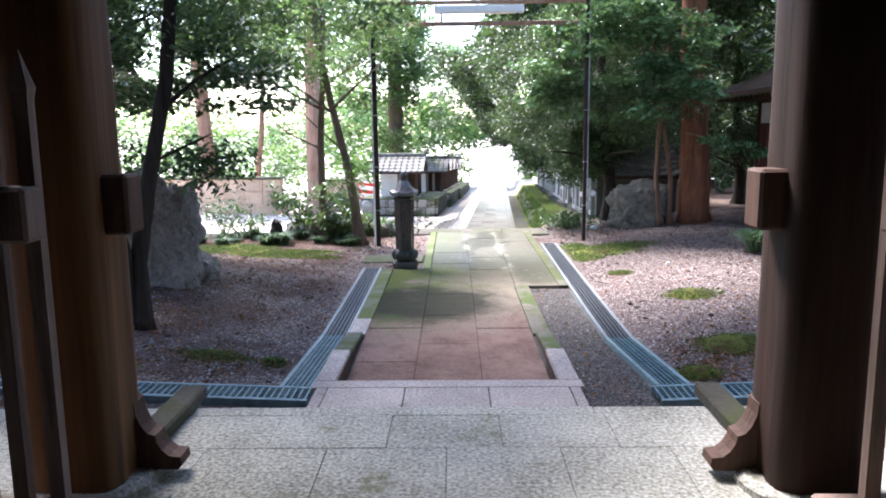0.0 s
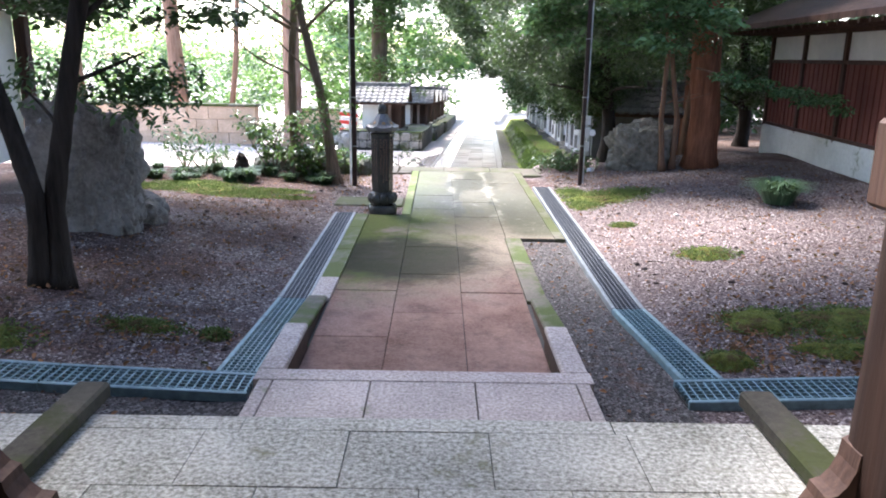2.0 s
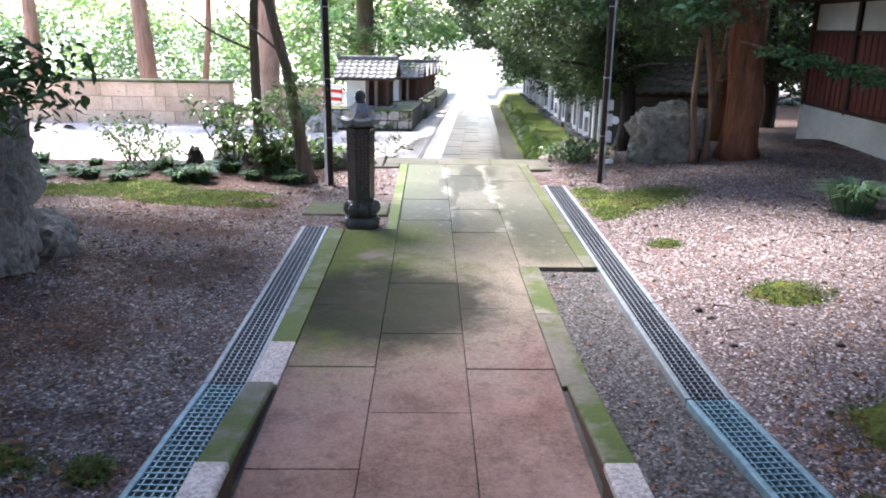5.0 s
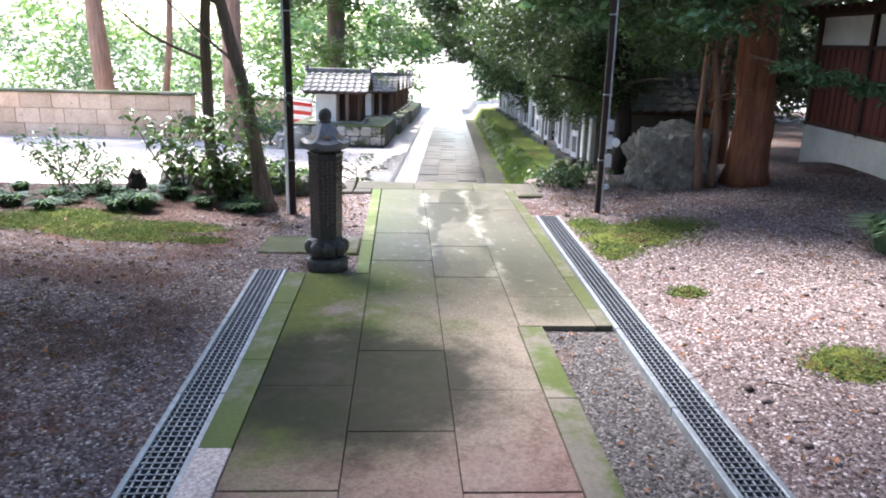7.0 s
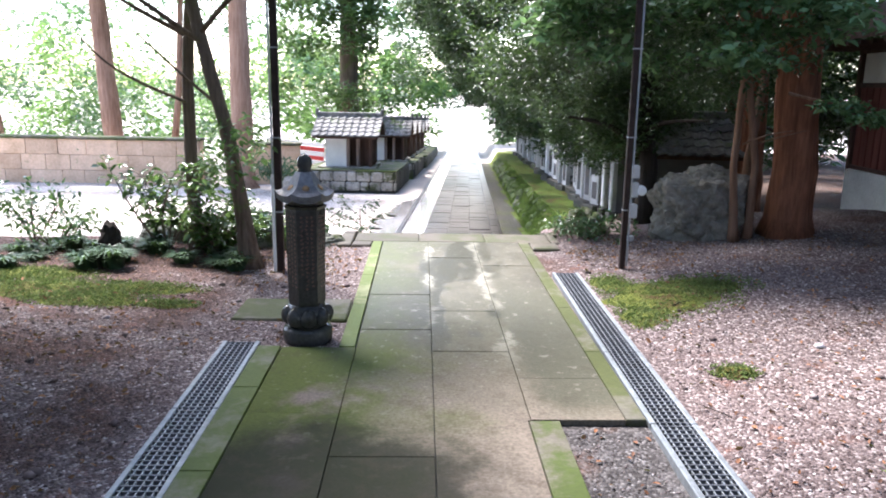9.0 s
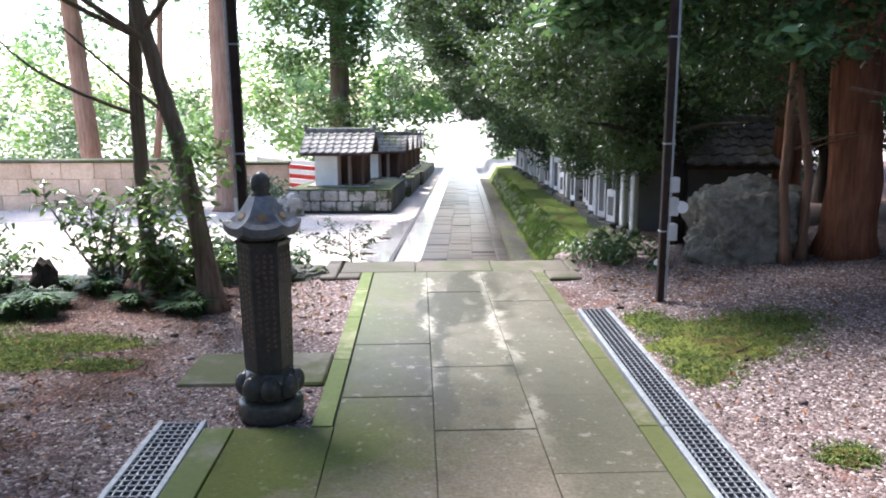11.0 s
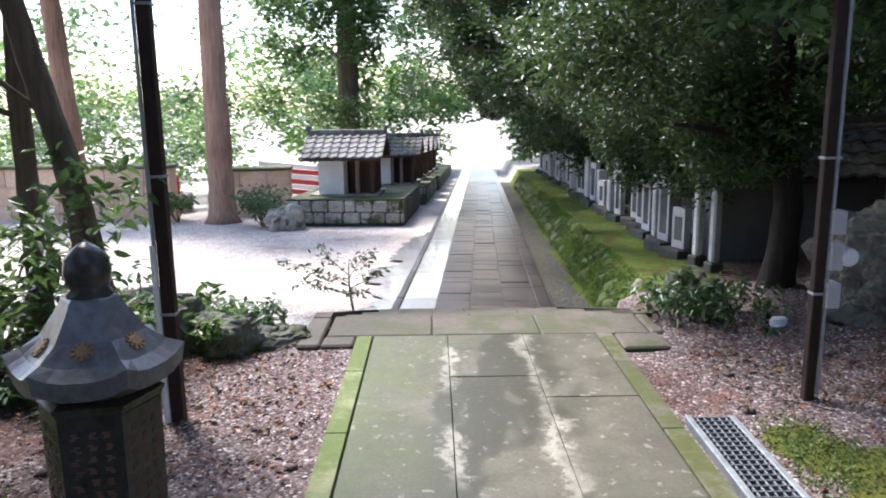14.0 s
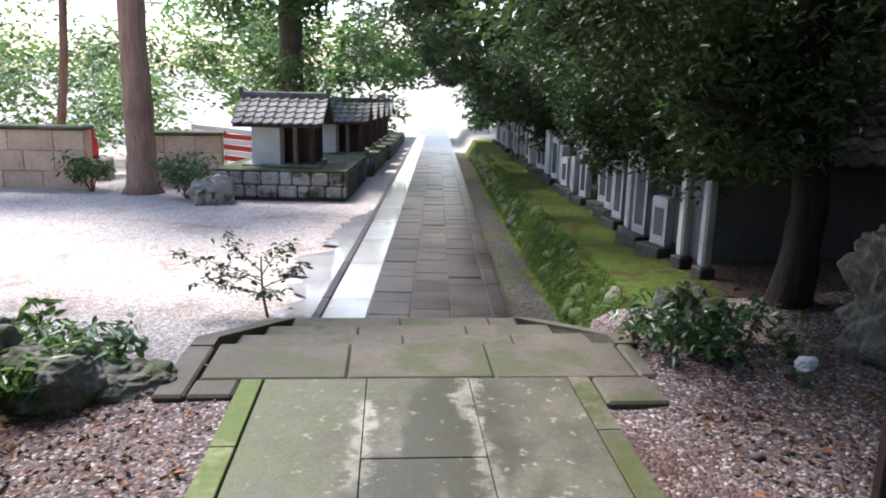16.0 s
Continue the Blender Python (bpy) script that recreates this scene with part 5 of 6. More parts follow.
# ---- graves ----
def grave(m, w, h, kind, label):
    e = empty("gravestone", m, label, "gravestone", "gravestones along the mossy bank")
    bm = bmesh.new()
    box(bm, -w * 0.8, w * 0.8, -w * 0.8, w * 0.8, 0, 0.16, 0.012)
    part("plinth", bm, M_darkwall, e)
    bm = bmesh.new()
    if kind != 1:
        box(bm, -w / 2, w / 2, -w / 2, w / 2, 0.16, h, 0.02)
    else:
        prof = [(-w / 2, 0.16), (w / 2, 0.16), (w / 2, h - 0.03), (w * 0.42, h - 0.005), (0, h), (-w * 0.42, h - 0.005), (-w / 2, h - 0.03)]
        a = [bm.verts.new((u, -0.05, z)) for u, z in prof]
        b = [bm.verts.new((u, 0.05, z)) for u, z in prof]
        bm.faces.new(a)
        bm.faces.new(b)
        for k in range(len(prof)):
            bm.faces.new((a[k], a[(k + 1) % len(prof)], b[(k + 1) % len(prof)], b[k]))
    part("stone", bm, M_grave, e)
    if kind == 1:
        bm = bmesh.new()
        box(bm, -w / 2 + 0.05, w / 2 - 0.05, -0.056, -0.046, 0.26, h - 0.12)
        part("panel", bm, M_gravedark, e, "dark polished panel")
    return e


g = random.Random(12)
v = -0.2
while v < 24:
    q = low(0, v)
    x = bank_x(q.y) + 0.96 + g.uniform(-0.07, 0.1)
    w = g.uniform(0.15, 0.24)
    pick = g.random()
    kind = 1 if pick < 0.4 else 0 if pick < 0.65 else 2
    turn = g.uniform(-6, 6) - (75 if kind else 4)
    tall = g.uniform(0.95, 1.2) if kind == 2 else g.uniform(0.65, 1.08)
    grave(pose(x, q.y, bank_z(q.y) - 0.02, 0, 0, turn) @ Matrix.Scale(K, 4), 0.1 if kind == 2 else w * (1.25 if kind else 0.9), tall, kind,
          ("square grey pillar gravestone on the mossy bank", "grey inscribed slab gravestone with a dark panel on the mossy bank", "slender pale stone marker post on the mossy bank")[kind])
    v += g.uniform(0.32, 0.8)
g2 = random.Random(13)
for k in range(10):
    y = 15.9 + k * 1.2
    grave(pose(bank_x(y) + 1.4 + g2.uniform(-0.12, 0.16), y, bank_z(y) + 0.01, 0, 0, -80 + g2.uniform(-8, 8)) @ Matrix.Scale(K, 4), g2.uniform(0.2, 0.3), g2.uniform(0.8, 1.1), k % 2, "grey gravestone in the second row under the trees")

# rough stones facing the mossy bank
bank = empty("bank_stones", pose(0, 0, 0), "mossy rough stone facing of the bank beside the path", "wall", "", "structure")
g = random.Random(5)
y = 13.3
base_rocks = [mesh_of(centred(rock(0.28, 0.28, 0.28, 50 + k, sub=3, rough=0.3, cut=0.25), 0.12), "bank stone", M_bankstone, True) for k in range(8)]
while y < 33:
    for row in range(3 if y < 20 else 2):
        ob = new("stone", base_rocks[g.randrange(8)])
        ob.parent = bank
        f = (row + 0.5) / 3
        s = g.uniform(0.7, 1.15) * (1 if y < 20 else 1.4)
        ob.matrix_world = pose(bank_x(y) + 0.12 + 0.24 * f + g.uniform(-0.025, 0.025), y + g.uniform(-0.08, 0.08), low_z(y) - 0.02 + 0.37 * f, g.uniform(0, 360), g.uniform(0, 360), g.uniform(0, 360)) @ Matrix.Scale(s * 0.8, 4)
    y += 0.24 if y < 20 else 0.4

gg = np.random.default_rng(55)
yy = 13.35 + 15.5 * gg.uniform(0, 1, 38000) ** 1.6
ff = gg.uniform(0, 1, 38000)
bx = np.array([bank_x(v) for v in yy])
pos = np.stack([bx + 0.01 + 0.29 * ff + gg.normal(0, 0.016, 38000), yy, np.array([low_z(v) for v in yy]) - 0.02 + 0.45 * ff ** 0.8 + gg.normal(0, 0.01, 38000)], 1)
tagged(new("bank_moss_fringe", leaves("bank_moss_fringe", pos, 0.04, M_mossleaf, droop=1.1, width=0.3, seed=56)), "shaggy bright green moss hanging down the stone bank", "moss", "", "stuff")

# ---- plants ----
def bush(name, x, y, z, r, h, n, size, mat, label, seed, stems=6, group=""):
    e = empty(name, pose(x, y, z), label, "shrub", group)
    g = random.Random(seed)
    cl = []
    for k in range(stems):
        a = 2 * math.pi * k / stems + g.uniform(-0.4, 0.4)
        t = (math.cos(a) * r * g.uniform(0.4, 0.9), math.sin(a) * r * g.uniform(0.4, 0.9), h * g.uniform(0.55, 0.95))
        bm = bmesh.new()
        limb(bm, (0.02 * math.cos(a), 0.02 * math.sin(a), 0), t, 0.012, 0.004, 0.1, 5, 5, seed + k)
        part("stem", bm, M_bark, e)
        cl += [t, tuple(v * 0.75 for v in t)]
    ob = new("foliage", leaves("foliage", cloud(cl, n, r * 0.42, seed, 0.7), size, mat, seed=seed))
    ob.parent = e
    return e


def camellia(x, y, z, reach, h, seed, label):
    """Open shrub: crooked stems with side twigs and large glossy leaves set along them."""
    e = empty("camellia_shrub", pose(x, y, z), label, "shrub", "camellia shrubs")
    g = random.Random(seed)
    spots = []
    for k in range(7):
        a = math.pi * (0.08 + 0.84 * k / 6) * (1 if g.random() < 0.6 else -1) + g.uniform(-0.3, 0.3)
        t = Vector((math.cos(a) * reach * g.uniform(0.55, 1.0), math.sin(a) * reach * 0.45, h * g.uniform(0.55, 1.0)))
        bm = bmesh.new()
        pts = limb(bm, (0.03 * math.cos(a), 0.03 * math.sin(a), 0), t, 0.014, 0.004, 0.12, 6, 8, seed + k)
        for q in pts[3:]:
            for n in range(3):
                d = Vector((g.uniform(-1, 1), g.uniform(-1, 1), g.uniform(-0.15, 0.6))).normalized() * g.uniform(0.12, 0.26)
                limb(bm, q, q + d, 0.004, 0.0015, 0.08, 4, 3, seed + k * 31 + n)
                spots += [tuple(q + d * f) for f in (0.35, 0.6, 0.8, 1.0)]
        part("stem", bm, M_bark, e)
    ob = new("foliage", leaves("foliage", cloud(spots, int(len(spots) * 1.3), 0.045, seed, 0.8), 0.085, M_camellia, droop=0.25, width=0.5, seed=seed))
    ob.parent = e


def grass_clump(name, x, y, z, r, h, n, mat, label, seed, group="", wide=0.012):
    g = np.random.default_rng(seed)
    a, q = g.uniform(0, 2 * math.pi, n), np.sqrt(g.uniform(0, 1, n)) * r * 0.45
    b = np.stack([np.cos(a) * q, np.sin(a) * q, np.zeros(n)], 1)
    out = np.stack([np.cos(a), np.sin(a), np.zeros(n)], 1) * (g.uniform(0.3, 1, n) * r)[:, None]
    hh = (h * g.uniform(0.6, 1.1, n))[:, None]
    s = np.stack([-np.sin(a), np.cos(a), np.zeros(n)], 1) * wide
    up = np.array([[0, 0, 1.0]])
    p1 = b + out * 0.35 + up * hh * 0.75
    p2 = b + out + up * hh * 0.72
    V = np.stack([b - s, b + s, p1 + s, p1 - s, p2], 1).reshape(-1, 3)
    k = np.arange(n)[:, None] * 5
    F = np.concatenate([k + [0, 1, 2], k + [0, 2, 3], k + [3, 2, 4]], 1).reshape(-1, 3)
    ob = tagged(new(name, fast_mesh(name, V, F, mat)), label, "plant", group)
    ob.matrix_world = pose(x, y, z)
    return ob


grass_clump("grass_clump", 3.78, 9.25, U(9.2, 3.8), 0.33, 0.33, 420, M_grass, "blue-green clump of strap-leaved grass on the gravel", 5, wide=0.011)
g = random.Random(8)
for k in range(40):
    x = -1.5 - 3.6 * g.random() ** 1.3
    y = g.uniform(10.95, 12.1) - (0.1 if x < -2.0 else 0)
    grass_clump("ground_fern", x, y, ground_z(x, y) - 0.01, g.uniform(0.12, 0.22), g.uniform(0.08, 0.23), 130, M_fern, "low blue-green ground plants along the terrace edge", 100 + k, "ground plants on the terrace edge")
for x, y, h in ((-1.75, 11.95, 0.5), (-3.7, 12.0, 0.55), (-3.3, 11.6, 0.4)):
    bush("shrub", x, y, ground_z(x, y), 0.46, h, 300, 0.075, M_leafmid, "open leafy camellia shrub by the slim trees", int(h * 100 - x * 10), 6, "shrubs on the terrace edge")
for x, y, h, n in ((-1.35, 14.1, 0.35, 260), (-1.9, 14.05, 0.45, 320), (2.5, 14.15, 0.42, 420), (2.75, 14.4, 0.5, 420), (2.2, 14.6, 0.4, 380), (-2.5, 14.2, 0.4, 260), (-1.6, 13.75, 0.42, 330), (-2.2, 13.7, 0.5, 350), (-3.0, 13.9, 0.5, 340), (2.62, 14.0, 0.36, 360), (2.3, 14.25, 0.45, 380)):
    bush("shrub", *far(x, y, -0.55), 0.3, h * 0.82, n // 3 if x > 2 else n, 0.072, M_leafmid if x > 2 else M_fern if n < 300 else M_leaf, "small leafy shrub beside the steps", n + int(x * 10), 5, "shrubs beside the steps")
camellia(-2.35, 11.8, U(11.8, -2.3) - 0.01, 0.75, 0.92, 41, "open glossy-leaved camellia shrub beside the slim tree")
camellia(-1.72, 11.6, U(11.6, -1.7) - 0.01, 0.42, 0.6, 42, "small glossy-leaved camellia shrub between the slim trees")
e = empty("sapling", far_pose(-0.95, 17.1, LOWZ - 0.05), "spindly dark-leaved sapling by the lower path", "shrub")
bm = bmesh.new()
limb(bm, (0.05, 0, 0), (0.0, 0.05, 0.62), 0.018, 0.008, 0.06, 6, 6, 3)
part("stem", bm, M_bark, e)
tips = []
for k, (a, r, h) in enumerate(((2.9, 0.85, 0.62), (3.3, 0.55, 0.38), (0.3, 0.4, 0.5), (2.4, 0.5, 0.78), (0.9, 0.35, 0.7), (5.0, 0.4, 0.34), (4.0, 0.5, 0.55))):
    bm = bmesh.new()
    t1 = Vector((math.cos(a) * r, math.sin(a) * r * 0.7, h))
    limb(bm, (0.0, 0.03, h * 0.6), t1, 0.008, 0.003, 0.08, 5, 5, k)
    part("limb", bm, M_bark, e)
    tips += [tuple(Vector((0.0, 0.03, h * 0.6)).lerp(t1, f)) for f in (0.5, 0.75, 1.0)]
ob = new("foliage", leaves("foliage", cloud(tips, 420, 0.17, 77, 0.25), 0.075, M_leafdark, droop=0.1, seed=77))
ob.parent = e
bush("shrub", *far(-4.1, 26.3, LOWZ - 0.05), 0.64, 0.8, 700, 0.11, M_fern, "blue-green shrub before the stone terrace", 78, 8)
bush("shrub", *far(-6.6, 27.5, LOWZ - 0.05), 0.48, 0.72, 500, 0.11, M_leaf, "green shrub at the cedar foot", 79, 8)
boulder(*far(-3.4, 25.6, LOWZ - 0.15), 0.72, 0.5, 0.5, 41, M_masonry, "pale rough rock before the terrace", 20)
bm = rock(0.2, 0.2, 0.3, 33, sub=3)
ob = thing("stump", bm, M_barkdark, "small dark tree stump among ground plants", "stump")
ob.matrix_world = pose(-2.73, 11.43, U(11.4, -2.7) - 0.02)


# ---- far woods ----
def woods(name, spots, n, spread, size, mat, label, seed, flat=0.8, beyond=True):
    if beyond:
        spots, spread, size = [far(*p) for p in spots], spread * K, size * K
    ob = tagged(new(name, leaves(name, cloud(spots, n, spread, seed, flat), size, mat, seed=seed, droop=0.1, width=0.55)), label, "woods", "", "stuff")
    return ob


g = np.random.default_rng(4)
woods("far_woods", [(x, 33 + 7 * g.random(), LOWZ + g.uniform(0.2, 5.2)) for x in np.linspace(-24, -6.5, 60)], 11000, 1.25, 0.24, M_leafbright, "sunlit pale green broadleaf woods beyond the yard", 14)
woods("far_woods", [(x, 42 + 9 * g.random(), LOWZ + g.uniform(0.5, 10)) for x in np.linspace(-32, -5, 50)], 6500, 1.8, 0.36, M_leafcool, "green broadleaf woods beyond the yard", 15)
woods("far_woods", [(x, 30.5 + 3 * g.random(), LOWZ + g.uniform(0.2, 3.6)) for x in np.linspace(-20, -6.8, 26)], 6000, 0.8, 0.17, M_leafcool, "cool green shrubs along the yard wall", 29)
woods("far_woods", [(-3.1 + g.uniform(-2.1, 1.9), 31 + 3 * g.random(), g.uniform(1.7, 6.0)) for k in range(26)], 6500, 0.75, 0.19, M_leaf, "green leaves hanging above the shrine roofs", 16)
woods("far_woods", [(x, 50 + 10 * g.random(), g.uniform(-1, 5)) for x in list(np.linspace(-9, 0.6, 26)) + list(np.linspace(6.5, 22, 30))], 12000, 1.7, 0.5, M_leafbright, "distant hazy trees at the end of the path", 17)
woods("far_woods", [(x, 12 + 34 * g.random(), g.uniform(0.2, 11.0)) for x in np.linspace(8.5, 17, 110)], 40000, 1.9, 0.34, M_leafdark, "deep shaded evergreen woods behind the graves", 18)
# next two: tall trees out of view, added to cut sky light
woods("far_woods", [(g.uniform(9.5, 14), g.uniform(-8, 12), g.uniform(2.5, 10)) for k in range(40)], 12000, 1.9, 0.36, M_leafdark, "unseen tall evergreens added beyond the hall to block sky light", 19, beyond=False)
woods("far_woods", [(g.uniform(-16, -9.5), g.uniform(-8, 15), g.uniform(1.0, 9)) for k in range(60)], 18000, 1.8, 0.34, M_leafdark, "unseen tall evergreens added west of the terrace to block sky light", 20, beyond=False)
# set high, mostly out of view, to shade the lower path and graves
over = [(g.uniform(1.3, 3.8), g.uniform(19, 44), g.uniform(4.6, 7.2)) for k in range(80)]
woods("overhanging_canopy", over, 26000, 0.95, 0.2, M_leafdark, "dark evergreen canopy arching over the lower path", 21, 0.5)
edge = [(1.25 + 0.06 * (y - 18) + g.uniform(-0.4, 0.5) - 0.75 * (z - 2.2), y, z) for y, z in zip(g.uniform(19, 42, 120), g.uniform(2.0, 4.4, 120))]
woods("overhanging_canopy", edge, 22000, 0.42, 0.13, M_leafdark, "evergreen sprays hanging over the edge of the lower path", 22, 0.7)
low_sprays = [(g.uniform(2.9, 3.5), g.uniform(16.0, 20.0), g.uniform(0.5, 1.4)) for k in range(26)] + [(g.uniform(2.7, 3.5), g.uniform(14.7, 15.6), g.uniform(0.75, 1.7)) for k in range(14)]
woods("overhanging_canopy", low_sprays, 17000, 0.42, 0.075, M_leafdark, "dark evergreen sprays hanging before the graves", 24, 0.7)
# leaves out of view above the graves, added to darken them
graves_shade = [(g.uniform(2.6, 8.5), g.uniform(12.6, 24), g.uniform(4.6, 7.0)) for k in range(70)]
woods("overhanging_canopy", graves_shade, 4500, 1.0, 0.2, M_leafdark, "unseen evergreen canopy added above the graves for shade", 23, 0.5)

# boughs out of view, added to shade the path and right-hand gravel
path_shade = [(g.uniform(-1.8, 1.8), g.uniform(6.9, 9.6), g.uniform(5.0, 6.0)) for k in range(36)]
woods("overhanging_canopy", path_shade, 14000, 0.7, 0.17, M_leafdark, "unseen evergreen boughs added high above the paved path for shade", 26, 0.4, beyond=False)
far_edge = [(g.uniform(3.5, 5.6), g.uniform(40, 48), g.uniform(0.2, 4.2)) for k in range(24)]
woods("overhanging_canopy", far_edge, 4000, 0.7, 0.24, M_leafcool, "hazy green boughs beside the far end of the path", 31, 0.8)
mid_edge = [(g.uniform(3.1, 4.4), g.uniform(29, 39), g.uniform(0.9, 3.2)) for k in range(24)]
woods("overhanging_canopy", mid_edge, 3600, 0.5, 0.15, M_leafmid, "green boughs reaching out beside the lower path", 32, 0.7)
hall_boughs = [(x, 11.9 - 0.2 * (x - 1.2) + g.uniform(-0.7, 0.4), 1.5 + 1.9 * g.random() ** 0.8) for x in g.uniform(1.15, 3.7, 50)]
woods("overhanging_canopy", hall_boughs, 8000, 0.36, 0.10, M_leafgloss, "glossy green evergreen boughs hanging before the cedar", 27, 0.35, beyond=False)
end_boughs = [(g.uniform(-3.5, 8.5), g.uniform(52, 60), g.uniform(2.2, 11.0)) for k in range(70)]
woods("far_woods", end_boughs, 7000, 1.3, 0.42, M_leafcool, "hazy green trees closing the view at the end of the path", 33, 0.8)
arch = [(g.uniform(-1.2, 3.0), g.uniform(33, 44), g.uniform(3.0, 6.5)) for k in range(50)]
woods("overhanging_canopy", arch, 6500, 0.6, 0.15, M_leafdark, "green boughs meeting above the lower path", 34, 0.6)
west_boughs = [(g.uniform(-3.6, -1.35), g.uniform(6.4, 7.9), g.uniform(1.62, 2.35)) for k in range(30)]
woods("overhanging_canopy", west_boughs, 3200, 0.3, 0.075, M_leafmid, "green leafy boughs hanging above the tall boulder", 28, 0.35, beyond=False)
# boughs out of view whose shadow greys the near yard
yard_shade = [(g.uniform(-9.5, -2.8), g.uniform(18.0, 21.2), g.uniform(6.0, 7.0)) for k in range(40)]
woods("overhanging_canopy", yard_shade, 7500, 0.9, 0.2, M_leafdark, "unseen evergreen boughs added high above the near yard for shade", 25, 0.4)

# ---- steps down to the lower path ----
steps = empty("stairs", pose(0, 0, 0), "three broad worn stone steps down to the lower path", "stairs", "", "structure")
rows = [(12.35, 12.79, S(12.4), -0.59, 1.49), (12.79, 13.26, -0.29, -0.59, 1.47), (13.26, 13.76, -0.41, -0.51, 1.35), (13.76, 14.3, -0.54, -0.40, 1.21)]
for i, (y0, y1, z, xa, xb) in enumerate(rows):
    cuts = [xa, 0.09, 0.79, xb] if i % 2 == 0 else [xa, 0.37, 1.01, xb]
    for a, b in zip(cuts, cuts[1:]):
        bm = bmesh.new()
        box(bm, a + 0.002, b - 0.002, y0, y1 + 0.02, z - 0.3, z + 0.003 * math.sin(a * 7 + i), 0.012)
        part("tread", bm, M_landing, steps)
for sgn, (xa, xb) in ((-1, (-0.62, -0.41)), (1, (1.50, 1.22))):
    bm = bmesh.new()
    p = [(12.8, -0.172, xa), (12.94, -0.178, xa), (14.3, -0.54, xb), (14.4, -0.57, xb), (14.4, -0.9, xb), (12.8, -0.7, xa)]
    a = [bm.verts.new((x, y, z)) for y, z, x in p]
    b = [bm.verts.new((x + sgn * 0.12, y, z)) for y, z, x in p]
    bm.faces.new(a)
    bm.faces.new(b)
    for k in range(6):
        bm.faces.new((a[k], a[(k + 1) % 6], b[(k + 1) % 6], b[k]))
    bmesh.ops.recalc_face_normals(bm, faces=bm.faces)
    part("side_stone", bm, M_landing, steps, "sloping side stone")
for xa, xb, y0, y1 in ((-0.60, -0.40, 12.17, 12.345), (-0.75, -0.61, 12.17, 12.78), (1.25, 1.53, 12.06, 12.345), (1.495, 1.58, 12.36, 12.78)):
    bm = bmesh.new()
    box(bm, xa, xb, y0, y1, -0.5, S(12.4) + 0.002, 0.012)
    part("wing_stone", bm, M_landing, steps, "flat wing stone")

# ---- moss cushions ----
tufts = []


def moss_patch(x, y, rx, ry, h, seed, label="low green moss cushion on the gravel"):
    bm = bmesh.new()
    n, m = 40, 14
    rings = []
    for j in range(m):
        f = j / (m - 1)
        ring = []
        for k in range(n):
            a = 2 * math.pi * k / n
            e = 1 + 0.42 * noise.noise(Vector((math.cos(a) * 1.3 + seed, math.sin(a) * 1.3, 0))) + 0.16 * noise.noise(Vector((math.cos(a) * 4 + seed, math.sin(a) * 4, 5)))
            px, py = x + rx * e * f * math.cos(a), y + ry * e * f * math.sin(a)
            hz = h * (1 - f ** 3) * (0.65 + 0.9 * abs(noise.noise(Vector((px * 4, py * 4, seed)))) + 0.25 * noise.noise(Vector((px * 16, py * 16, seed)))) - 0.012 * f
            ring.append(bm.verts.new((px, py, U(py, px) + hz + 0.008)))
        rings.append(ring)
    for a, b in zip(rings, rings[1:]):
        for k in range(n):
            bm.faces.new((a[k], a[(k + 1) % n], b[(k + 1) % n], b[k]))
    thing("moss_patch", bm, M_moss, label, "moss", "moss cushions on the gravel", "", True)
    tg = np.random.default_rng(int(seed * 10) + 1)
    k = int(2600 * min(1.0, rx * ry * 6) + 300)
    a, f = tg.uniform(0, 2 * math.pi, k), tg.uniform(0.1, 1.3, k)
    tufts.extend((x + rx * q * math.cos(b2), y + ry * q * math.sin(b2), U(y + ry * q * math.sin(b2), x + rx * q * math.cos(b2)) + 0.006 + h * 0.5 * max(0.0, 1 - q ** 3)) for b2, q in zip(a, f))


for i, (x, y, rx, ry, h) in enumerate([(2.36, 7.37, 0.24, 0.2, 0.03), (2.15, 5.65, 0.26, 0.24, 0.06), (2.62, 5.55, 0.35, 0.3, 0.06), (1.67, 5.0, 0.15, 0.13, 0.055), (2.35, 5.12, 0.22, 0.14, 0.04), (-1.75, 5.3, 0.24, 0.12, 0.035), (-1.33, 5.32, 0.08, 0.1, 0.03), (-2.55, 4.95, 0.3, 0.18, 0.03), (1.98, 10.2, 0.5, 0.4, 0.025), (-2.75, 10.3, 0.62, 0.28, 0.02), (-2.05, 10.4, 0.4, 0.16, 0.02), (-3.8, 10.4, 0.62, 0.28, 0.02), (1.93, 8.65, 0.12, 0.1, 0.02), (-2.35, 10.05, 0.45, 0.2, 0.02), (-1.75, 10.0, 0.2, 0.1, 0.015), (-3.1, 10.7, 0.5, 0.22, 0.02), (1.72, 9.75, 0.18, 0.24, 0.02), (1.7, 10.68, 0.16, 0.28, 0.02), (3.1, 5.3, 0.3, 0.25, 0.05)]):
    moss_patch(x, y, rx, ry, h, i * 3.7)
for x, y, rx, ry, h in ((2.4, 10.45, 0.36, 0.28, 0.015),):
    moss_patch(x, y, rx, ry, h, x * 9)
tagged(new("moss_tufts", leaves("moss_tufts", np.array([p for p in tufts if not 1.2 < p[0] < 1.53]), 0.024, M_tuft, droop=-0.6, width=0.4, seed=57)), "short olive moss tufts fraying into the gravel", "moss", "", "stuff")

# ---- loose stones and leaves ----
g = np.random.default_rng(21)


def scatter_ok(x, y):
    return not (-1.2 < x < 0.82 and y < 9.2) and not (-0.45 < x < 1.55 and 7.95 < y) and not (1.2 < x < 1.55) and not (-1.25 < x < -0.4 and 9.65 < y < 10.25)


